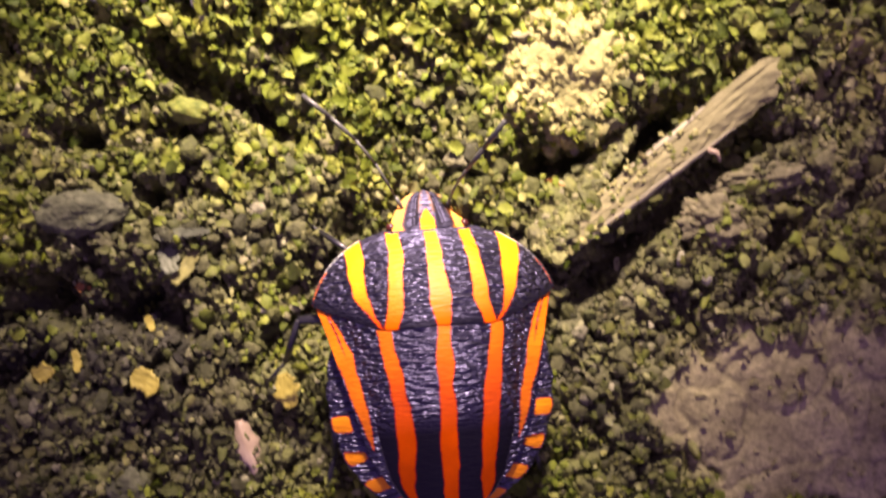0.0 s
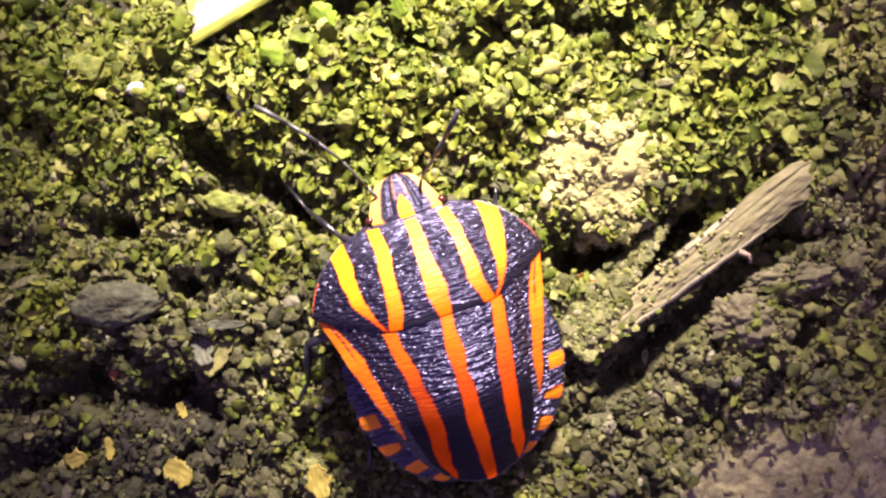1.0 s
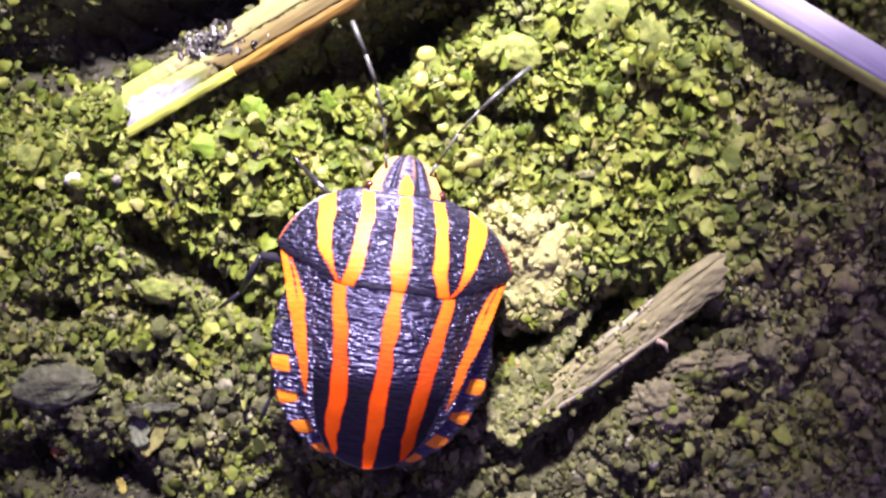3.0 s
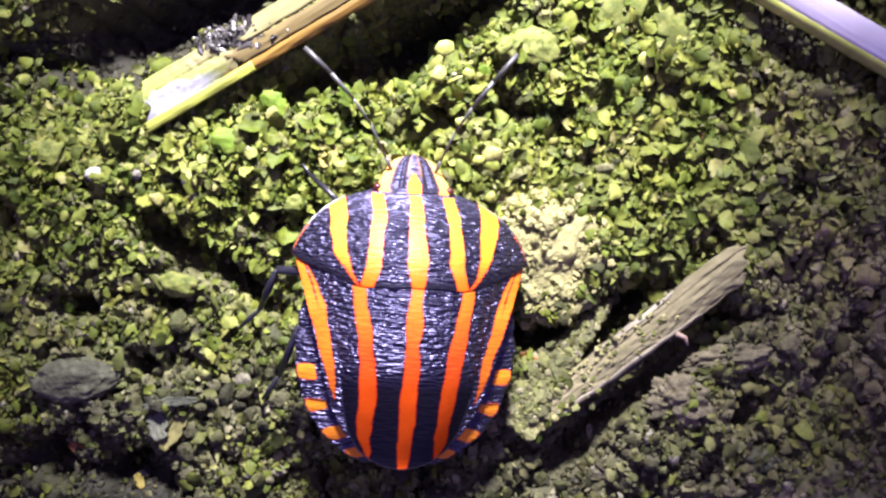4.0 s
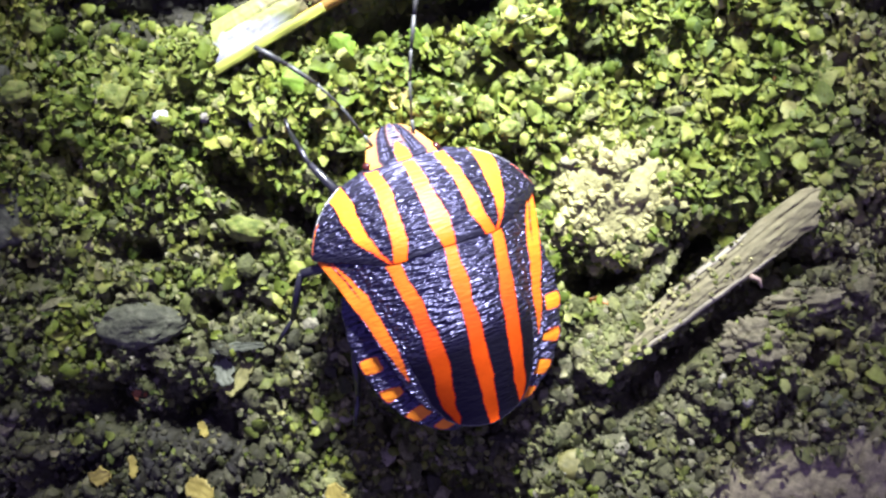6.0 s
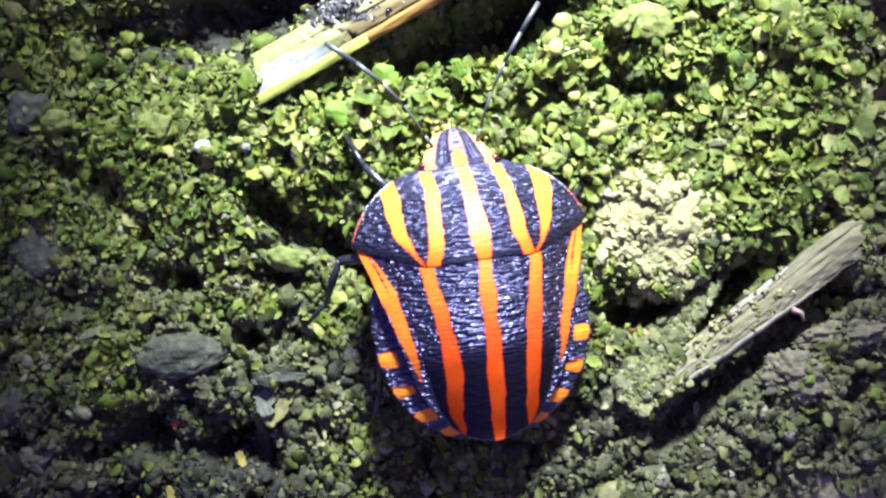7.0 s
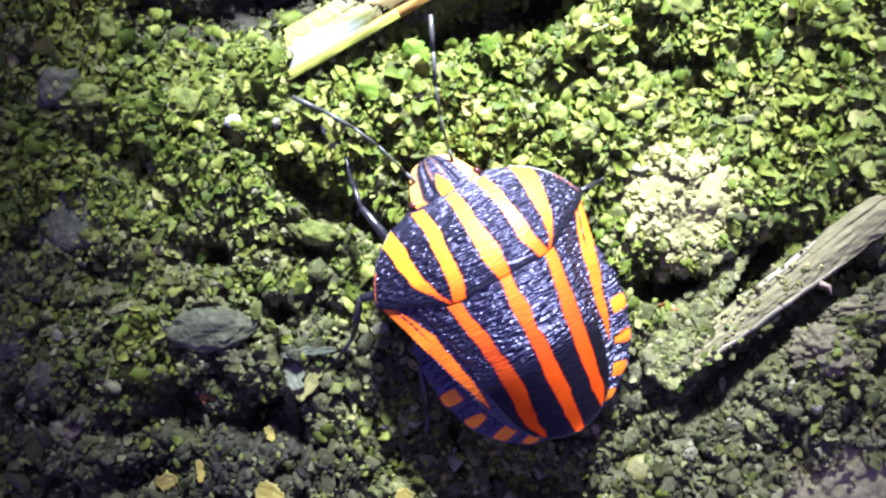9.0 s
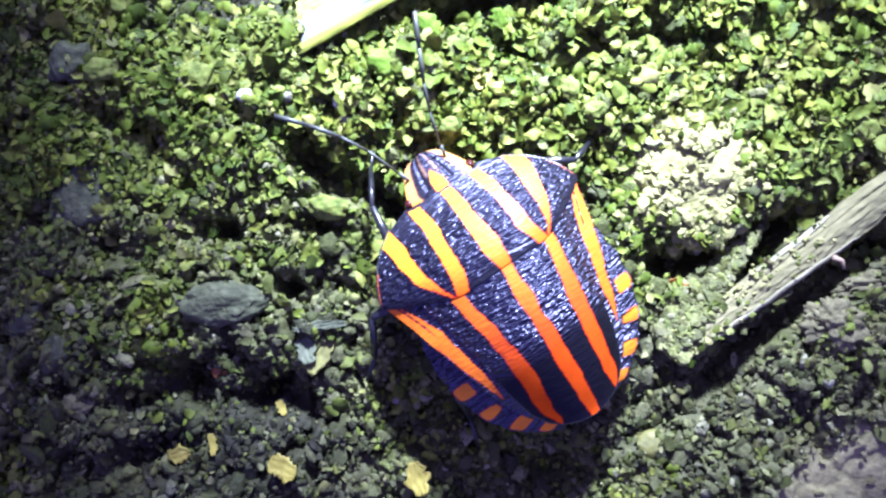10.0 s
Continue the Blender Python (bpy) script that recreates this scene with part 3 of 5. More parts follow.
def build_moss():
    rng = np.random.default_rng(8)
    n = 90000
    x, y = rng.uniform(-22, 19, n), rng.uniform(-13, 20, n)
    keep = (rng.uniform(0, 1, n) < (0.35 + 0.65 * moss(x, y)) * leafy(x, y)) & (rng.uniform(0, 1, n) > np.maximum(sandy(x, y), bare(x, y))) & ~under_straw(x, y)
    x, y = x[keep], y[keep]
    n = len(x)
    size = np.clip(rng.lognormal(np.log(0.27 + 0.04 * np.clip((y - 4) / 5, 0, 1) + 0.05 * np.clip((x - 5) / 4, 0, 1)), 0.38, n), 0.14, 0.85)
    z = relief(x, y) + 0.12 + rng.uniform(0, 0.2, n)
    me = strewn("moss_leaves", leaf_kit(), np.stack([x, y, z], 1), np.stack([size] * 3, 1), turns(rng, n, 0.42), MOSS_LEAF, rng, {"moss": np.clip(0.1 + 1.8 * moss(x, y) + rng.normal(0, 0.22, n), 0, 1), "sand": np.clip(0.75 * dry(x, y) * rng.uniform(0.2, 1.4, n), 0, 1)}, True)
    tagged(new("moss_leaves", me), "tiny olive green moss leaves growing on damp soil", "moss", kind="stuff")


GROUND = build_ground()
build_crumbs()
build_moss()


# ---- stones, clods and fragments ----
def lump(name, x, y, size, mat, label, category, seed, turn=0, amount=0.3, sub=4, sink=0.35, freq=1.6, group=""):
    bm = bmesh.new()
    rough_ball(bm, (0, 0, 0), size, seed, amount, sub, freq)
    ob = part(name, bm, mat)
    ob.matrix_world = at_mm(x, y, height(x, y) + size[2] * (1 - 2 * sink), 0, 0, turn)
    return tagged(ob, label, category, group)


lump("pale_clod", 3.5, 5.8, (1.9, 1.6, 0.4), PALE, "pale yellowish crumbly clay clod pressed into the moss", "clod", 3, 20, 0.35, 5, 0.62, 1.4)
lump("pale_clod", 5.0, 5.2, (0.8, 0.7, 0.35), PALE, "small pale clay clod beside the larger one", "clod", 5, 20, 0.35, 4, 0.55, 1.5)
lump("grey_stone", -12.7, 0.8, (1.5, 0.8, 0.55), GREY, "worn grey oval stone half sunk in soil", "stone", 8, 6, 0.2, 5, 0.46, 1.9)
lump("soil_clod", -18.0, 4.6, (1.5, 1.3, 0.5), GREY, "flat grey soil clod between the moss", "clod", 9, 6, 0.3, 4, 0.4, 1.4)
lump("soil_clod", 8.6, 0.5, (1.1, 0.75, 0.45), MUD, "crumbled brown soil clod under the wooden splinter", "clod", 12, -10, 0.5, 5, 0.62, 2.6)
lump("soil_clod", 10.2, 1.9, (1.5, 0.45, 0.32), MUD, "long brown soil clod beside the wooden splinter", "clod", 13, 8, 0.5, 5, 0.6, 2.6)
lump("tan_pebble", 2.56, -4.0, (0.8, 0.6, 0.42), DULL_LEAF, "flat yellowish tan pebble lying on dark soil", "pebble", 14, 10, 0.25, 3, 0.2)
lump("white_grit_grain", -12.0, 8.08, (0.28, 0.24, 0.2), WHITE, "bright white grit grain on moss", "pebble", 15, 0, 0.35, 3, -0.35)
lump("pale_grain", -10.5, 8.11, (0.2, 0.17, 0.14), GRAIN, "dull pale grain on moss", "pebble", 16, 50, 0.35, 3, -0.35)
lump("white_grit_grain", -8.7, 8.0, (0.3, 0.2, 0.2), WHITE, "bright white grit grain on moss", "pebble", 18, 70, 0.35, 3, -0.35)
lump("green_stone", -9.0, 4.25, (0.75, 0.42, 0.4), LEAFLET, "flat moss-green stone in a dark hollow", "stone", 19, -8, 0.25, 4, 0.3)
lump("yellow_crumb", 13.7, 7.5, (0.35, 0.3, 0.25), SEEDLING, "round yellow-green crumb on soil", "crumb", 20, 0, 0.25, 3, 0.25)


# grains, pads and seeds that stand out from the rest: x, y, size
for k, (gx, gy, gr) in enumerate([(-10.85, -2.93, 0.16), (-6.5, -2.5, 0.17), (8.25, -1.42, 0.2), (4.1, 3.0, 0.2), (-2.98, -2.01, 0.14), (5.55, 1.58, 0.17)]):
    lump("pale_grain", gx, gy, (gr, gr * 0.8, gr * 0.7), GRAIN, "small pale grain lying among soil crumbs", "pebble", 60 + k, 30 * k, 0.3, 3, -0.5, group="pale grains on the soil")
for k, (px, py, pr) in enumerate([
    (-0.90, 9.74, 0.50),
    (0.29, 9.35, 0.30),
    (5.40, 11.39, 0.35),
    (-0.68, 8.43, 0.42),
    (9.41, 7.25, 0.50),
    (10.77, 6.37, 0.50),
    (2.46, 12.54, 0.45),
    (-6.70, 9.40, 0.40),
    (-5.73, 7.97, 0.60),
    (-10.53, 8.82, 0.25),
    (-17.11, 8.89, 0.50),
    (0.78, 6.89, 0.30),
    (6.24, 14.30, 1.10),
    (8.00, 13.45, 0.75),
    (3.40, 12.60, 0.80),
    (0.08, 7.65, 0.40),
    (-1.42, 9.67, 0.45),
    (9.20, 7.50, 0.45),
    (5.79, 6.10, 0.30),
    (-5.38, 8.07, 0.50),
    (-4.79, 7.10, 0.40),
]):
    lump("moss_pad", px, py, (pr, pr * 0.8, 0.24), LEAFLET, "smooth rounded olive green moss pad", "moss", 70 + k, 37 * k, 0.3, 4, -0.25, 1.8, "moss pads")
for k, (px, py) in enumerate([(0.66, 10.34), (1.89, 7.41), (2.50, 7.79), (1.16, 6.90), (0.56, 10.37), (-2.54, 9.75), (1.92, 7.39), (1.47, 8.64), (0.16, 9.12), (1.70, 9.33)]):
    lump("green_seed", px, py, (0.2, 0.15, 0.12), SEEDLING, "tiny yellow-green oval seed on moss", "seed", 90 + k, 53 * k, 0.15, 3, -1.2, 1.5, "seeds strewn on the moss")


def build_pale_crumbs():
    rng = np.random.default_rng(31)
    n = 4600
    a, q = rng.uniform(0, 2 * np.pi, n), np.sqrt(rng.uniform(0, 1, n))
    x = 3.6 + 2.7 * q * np.cos(a) + 0.6 * fbm(3 * np.cos(a), 3 * np.sin(a), 6) * q
    y = 5.7 + 2.2 * q * np.sin(a) + 1.2 * fbm(3 * np.cos(a), 3 * np.sin(a), 16) * q
    r = np.clip(rng.lognormal(np.log(0.12), 0.4, n), 0.05, 0.34)
    z = relief(x, y) + 0.25 * np.clip(1 - q ** 2, 0, 1) + 0.1 * r
    sizes = np.stack([r * 1.2, r, r * 0.7], 1)
    me = strewn("pale_crumbs", ball_kit(8, 2, 61, 0.6), np.stack([x, y, z], 1), sizes, turns(rng, n, 0.6), PALE, rng, {})
    tagged(new("pale_crumbs", me), "pale yellowish clay crumbs heaped on the moss", "soil", kind="stuff")


build_pale_crumbs()
rng_clods = random.Random(21)
for k in range(46):
    cx, cy = rng_clods.uniform(-20, 17), rng_clods.uniform(-10, 17)
    size = rng_clods.uniform(0.45, 0.95)
    if abs(cx + 1.5) < 5 and -4 < cy < 8 or math.hypot(cx - 3.5, cy - 5.8) < 3 or math.hypot(cx + 12.7, cy - 0.5) < 3.2 or math.hypot(cx + 8.8, cy - 4.6) < 1.8 or soil_shade(cx, cy) > 0.3 and cy > 5 or under_straw(cx, cy) or float(sandy(np.array([cx]), np.array([cy]))[0]) > 0.1:
        continue
    green_here = float(moss(np.array([cx]), np.array([cy]))[0]) > 0.45
    lump("soil_clod", cx, cy, (size, size * rng_clods.uniform(0.6, 0.9), size * 0.5), LEAFLET if green_here else MUD if rng_clods.random() < 0.6 else GREY,
         "rounded clod of soil with a moss film" if green_here else "rounded clod of brown soil", "clod", 40 + k, rng_clods.uniform(0, 180), 0.35, 4, 0.68, 1.7, "clods strewn on the soil")


def flake(name, x, y, length, width, turn, mat, label, category, curl=0.3, tilt=(0, 0), thick=0.06, seed=0, lift=0.12, group=""):
    """A thin curled scrap of petal or leaf with a ragged outline."""
    s, u = np.linspace(0, 1, 13)[:, None], np.linspace(-1, 1, 9)[None]
    rag = 1 + 0.75 * np.array([[noise.noise(Vector((k * 0.8, seed * 3.7, 4.0 * sgn))) for sgn in np.sign(np.linspace(-1, 1, 9))] for k in range(13)])
    w = width / 2 * np.sin(np.pi * np.clip(s * 0.9 + 0.05, 0, 1)) ** 0.55 * rag
    X, Y = u * w, (s - 0.5) * length + 0 * u
    Z = curl * (u ** 2) * width * 0.5 + curl * 0.5 * length * (s - 0.5) ** 2 + 0.03 * np.sin(9 * u + 7 * s + seed)
    ob = part_mesh(name, slab(name, X, Y, Z, thick, mat))
    ob.matrix_world = at_mm(x, y, height(x, y) + lift, tilt[0], tilt[1], turn)
    return tagged(ob, label, category, group)


flake("orange_flake", 3.35, 1.75, 0.7, 0.45, 70, RUST, "dull orange flake lying in a dark hollow", "flake", seed=1, lift=0.15)
flake("orange_flake", 9.62, 9.53, 0.9, 0.5, 80, RUST, "dull orange flake on brown soil", "flake", seed=2)
flake("orange_flake", -12.97, -1.86, 0.7, 0.4, 60, RUST, "dull orange flake on brown soil", "flake", seed=3)
flake("yellow_flake", -10.4, -4.85, 1.1, 0.8, 60, YELLOW, "curled yellow petal scrap on dark soil", "flake", 0.12, (-14, 6), seed=4, lift=0.55)
flake("yellow_flake", -14.4, -4.75, 0.9, 0.6, 100, YELLOW, "yellow petal scrap on dark soil", "flake", 0.1, (-10, 0), seed=5, lift=0.55)
flake("yellow_flake", -5.7, -5.2, 1.2, 0.8, 20, YELLOW, "curled yellow petal scrap on dark soil", "flake", 0.12, (-12, -8), seed=6, lift=0.55)
flake("yellow_flake", -9.2, -1.0, 1.5, 0.6, -28, DULL_LEAF, "dull olive yellow leaf scrap on dark soil", "flake", 0.12, (-12, -6), seed=7, lift=0.55)
flake("yellow_flake", -3.7, 8.75, 0.9, 0.5, -30, YELLOW, "yellow leaf scrap among moss", "flake", 0.15, (-10, 0), seed=8, lift=0.35)
flake("yellow_flake", -2.9, 8.3, 1.0, 0.6, 75, SEEDLING, "pale yellow-green leaf scrap among moss", "flake", -0.3, (10, 0), seed=9, lift=0.4)
flake("yellow_flake", -10.77, -3.05, 0.6, 0.35, 30, YELLOW, "small yellow petal scrap on dark soil", "flake", 0.1, (-10, 0), seed=21, lift=0.5)
flake("yellow_flake", -13.11, -4.3, 0.8, 0.3, 15, YELLOW, "narrow yellow petal scrap on dark soil", "flake", 0.1, (-10, 0), seed=22, lift=0.5)
flake("leaf_sliver", -9.23, 0.08, 1.9, 0.32, -82, GREY_LEAF, "narrow grey-green leaf sliver on dark soil", "leaf", 0.1, (-6, 0), seed=31, lift=0.45)
flake("leaf_scrap", -9.73, -0.79, 1.0, 0.7, 15, GREY_LEAF, "folded grey-green leaf scrap on dark soil", "leaf", 0.15, (-14, 8), seed=32, lift=0.45)
flake("brown_leaf_scrap", 12.64, 15.17, 1.9, 1.1, 70, STRAW_BROWN, "rusty brown leaf scrap beside the bleached grass", "leaf", 0.1, (-8, 0), seed=33, lift=0.4)
flake("seed_husk", -7.05, -7.2, 2.0, 0.75, 18, HUSK, "pinkish brown seed husk on dark soil", "husk", -0.8, (0, 10), 0.1, seed=10, lift=0.35)
flake("dry_leaf_scrap", -8.6, 8.3, 1.6, 0.45, 35, SEEDLING, "narrow pale leaf scrap on moss", "flake", 0.3, (8, 8), seed=11, lift=0.3)
flake("grass_scrap", -18.9, 6.6, 1.9, 0.3, -86, SEEDLING, "short yellow-green grass scrap on moss", "grass", 0.2, (0, 0), seed=12, lift=0.3)
flake("round_leaf", -5.6, 10.4, 1.25, 0.85, 35, FRESH, "small bright green round leaf beside the straw", "leaf", -0.35, (15, -10), seed=13, lift=0.6, group="small green leaves")
flake("round_leaf", -6.9, 9.15, 1.5, 1.0, 75, FRESH, "small bright green round leaf beside the straw", "leaf", -0.3, (18, 0), seed=14, lift=0.5, group="small green leaves")
flake("round_leaf", -3.2, 10.8, 0.9, 0.6, 5, FRESH, "small bright green leaf among moss", "leaf", -0.3, (25, 0), seed=15, lift=0.5, group="small green leaves")
flake("round_leaf", 1.6, 11.6, 0.8, 0.5, -15, FRESH, "small bright green leaf among moss", "leaf", -0.3, (25, 0), seed=16, lift=0.5, group="small green leaves")
flake("round_leaf", 9.3, 11.5, 0.9, 0.6, 25, FRESH, "small bright green leaf among moss", "leaf", -0.3, (20, 0), seed=17, lift=0.4, group="small green leaves")


def seedling(x, y, leaves, label):
    """A tiny seedling: a stem and rounded seed leaves (dx, dy, dz, size, turn)."""
    root = new("seedling")
    root.matrix_world = at_mm(x, y, height(x, y))
    for dx, dy, dz, size, turn in leaves:
        bm = bmesh.new()
        tube(bm, [(0, 0, -0.2), (dx * 0.3, dy * 0.3, dz * 0.6), (dx, dy, dz)], [0.07, 0.06, 0.05])
        part("stem", bm, SEEDLING, root)
        bm = bmesh.new()
        rough_ball(bm, (0, 0, 0), (size * 0.44, size * 0.34, 0.09), int(size * 50), 0.2, 3)
        leaf = part("seed_leaf", bm, SEEDLING, root)
        leaf.matrix_local = at_mm(dx, dy, dz, 12, 8, turn)
    tagged(root, label, "seedling", "seedlings in the moss")


seedling(0.2, 11.2, [(0.1, 1.1, 0.9, 0.75, 10), (-0.1, 0.3, 0.7, 0.7, 60), (0.9, 0.3, 0.7, 0.5, -20)], "tiny yellow-green seedling with three round leaves")
seedling(7.15, 11.6, [(0.1, 0.6, 0.8, 0.85, 10), (0.15, -0.1, 0.6, 0.55, 70)], "tiny yellow-green seedling with two round leaves")
seedling(0.75, 9.9, [(0.1, 0.1, 0.5, 0.5, 20)], "tiny yellow-green seedling with one round leaf")
seedling(2.6, 9.0, [(0.1, 0.2, 0.5, 0.5, 20), (0.4, -0.3, 0.4, 0.4, 80)], "tiny yellow-green seedling with two round leaves")


# ---- wooden splinter ----
SPLINTER_ROOT, SPLINTER_WAY, SPLINTER_RISE = Vector((3.0, -0.65)), Vector((7.47, 6.05)), 3.0
SPLINTER_HALF = ([0, 0.15, 0.5, 0.8, 0.97, 1.0], [0.38, 0.50, 0.57, 0.61, 0.63, 0.48])


def on_splinter(q, side):
    """Place of a point on the splinter's upper side: q runs along it from 0 to 1, side across it in millimetres."""
    way = SPLINTER_WAY.normalized()
    x = SPLINTER_ROOT.x + SPLINTER_WAY.x * q - way.y * side
    y = SPLINTER_ROOT.y + SPLINTER_WAY.y * q + way.x * side
    return x, y, 0.04 + q * SPLINTER_WAY.length * math.sin(radians(SPLINTER_RISE)) + 0.33


def build_splinter():
    root = new("wood_splinter")
    L, turn = SPLINTER_WAY.length, math.degrees(math.atan2(SPLINTER_WAY.y, SPLINTER_WAY.x))
    s, u = np.linspace(0, 1, 160)[:, None], np.linspace(-1, 1, 41)[None]
    w = np.interp(s, *SPLINTER_HALF)
    edge = np.vectorize(lambda p, q: noise.noise(Vector((p, q, 4.0))))(s * 13, np.sign(u) * 3)
    torn = 0.35 * np.vectorize(lambda q: noise.noise(Vector((q, 5.0, 1.0))))(u * 2.6)
    X = s * L + (0.3 * u + torn) * np.clip(s - 0.9, 0, 1) * 10
    Y = u * w * (1 + 0.12 * edge * np.abs(u))
    fibre = np.vectorize(lambda p, q: noise.noise(Vector((p, q, 0))))(s * 5, u * 4.2)
    pits = np.vectorize(lambda p, q: noise.noise(Vector((p, q, 7.0))))(s * 24, u * 5.0)
    Z = 0.36 - 0.12 * u ** 2 + 0.03 * fibre + 0.05 * pits - 0.05 * np.exp(-((u - 0.35 - 0.2 * s) / 0.06) ** 2) * (s > 0.3) - 0.06 * np.clip(u, 0, 1)
    part_mesh("body", slab("body", X, Y, Z, 0.3, BARK), root)
    v = np.linspace(0, 1, 7)[None]
    for name, side, s0, s1, label in (("split_edge", -1, 0.06, 0.78, "paler split lower edge"), ("raised_lip", 1, 0.42, 0.74, "pale raised upper lip")):
        s = np.linspace(s0, s1, 110)[:, None]
        half = np.interp(s, *SPLINTER_HALF)
        rag = 0.06 * np.vectorize(lambda p: noise.noise(Vector((p, 2.0, 9.0 * side))))(s * 14)
        taper = np.sin(np.pi * (s - s0) / (s1 - s0)) ** 0.4
        Y = side * (half + 0.02 + rag) - side * 0.17 * v * taper
        Z = 0.26 + 0.07 * np.sin(np.pi * v / 1.6) * taper - 0.05 * (side > 0)
        part_mesh(name, slab(name, s * L + 0 * v, Y, Z, 0.16, BARK_PALE), root, label)
    bm = bmesh.new()
    tube(bm, [(L * 0.655, -0.6, 0.3), (L * 0.67, -0.85, 0.42), (L * 0.66, -1.12, 0.40)], [0.11, 0.08, 0.04])
    part("barb", bm, HUSK, root, "pale broken side barb")
    root.matrix_world = at_mm(SPLINTER_ROOT.x, SPLINTER_ROOT.y, 0.04, 0, -SPLINTER_RISE, turn)
    tagged(root, "weathered tan wooden splinter lying on mossy soil", "splinter")


build_splinter()


def build_splinter_crumbs():
    rng = np.random.default_rng(44)
    for name, n, kit, mat, grow, label in (("splinter_crumbs", 120, ball_kit(6, 2, 81, 0.6), PALE, 0.075, "pale clay crumbs lying on the wooden splinter"),
                                           ("splinter_moss", 60, leaf_kit(), MOSS_LEAF, 0.22, "moss leaves lying on the wooden splinter")):
        q = rng.uniform(0, 0.8, n) ** 1.5
        side = rng.uniform(-0.5, 0.6, n) + 0.2 * (q > 0.4)
        x, y, z = on_splinter(q, side)
        r = np.clip(rng.lognormal(np.log(grow), 0.35, n), 0.04, 0.3)
        z = z - 0.12 * side ** 2 / 0.45 + 0.25 * r
        me = strewn(name, kit, np.stack([x, y, z], 1), np.stack([r * 1.1, r, r * 0.6], 1), turns(rng, n, 0.3), mat, rng, {"moss": rng.uniform(0.2, 1, n)})
        tagged(new(name, me), label, "debris", kind="stuff")


build_splinter_crumbs()


def build_splinter_heap():
    """Soil crumbs heaped over the sunken end and against the upper side of the splinter."""
    rng = np.random.default_rng(46)
    n = 1500
    q, side = 0.6 * rng.uniform(0, 1, n), rng.uniform(-0.35, 1.5, n)
    keep = (side > -0.35 + 3.2 * q) & (rng.uniform(0, 1, n) > np.clip(2.4 * q, 0, 0.85) * (side < 0.6))
    q, side = q[keep], side[keep]
    n = len(q)
    x, y, top = on_splinter(q, side)
    z = np.maximum(relief(x, y) + 0.05, top - 0.85 * np.clip(side - 0.35, 0, 2)) - 0.03 + rng.uniform(0, 0.1, n)
    r = np.clip(rng.lognormal(np.log(0.15), 0.38, n), 0.07, 0.34)
    me = strewn("heaped_crumbs", ball_kit(10, 2, 83, 0.55), np.stack([x, y, z], 1), np.stack([r * 1.1, r, r * 0.7], 1), turns(rng, n, 0.5), SOIL, rng,
                {"moss": rng.uniform(0.3, 1.0, n), "sand": 0.25 * rng.uniform(0, 1, n)})
    tagged(new("heaped_crumbs", me), "olive soil crumbs heaped against the wooden splinter", "soil", kind="stuff")


build_splinter_heap()


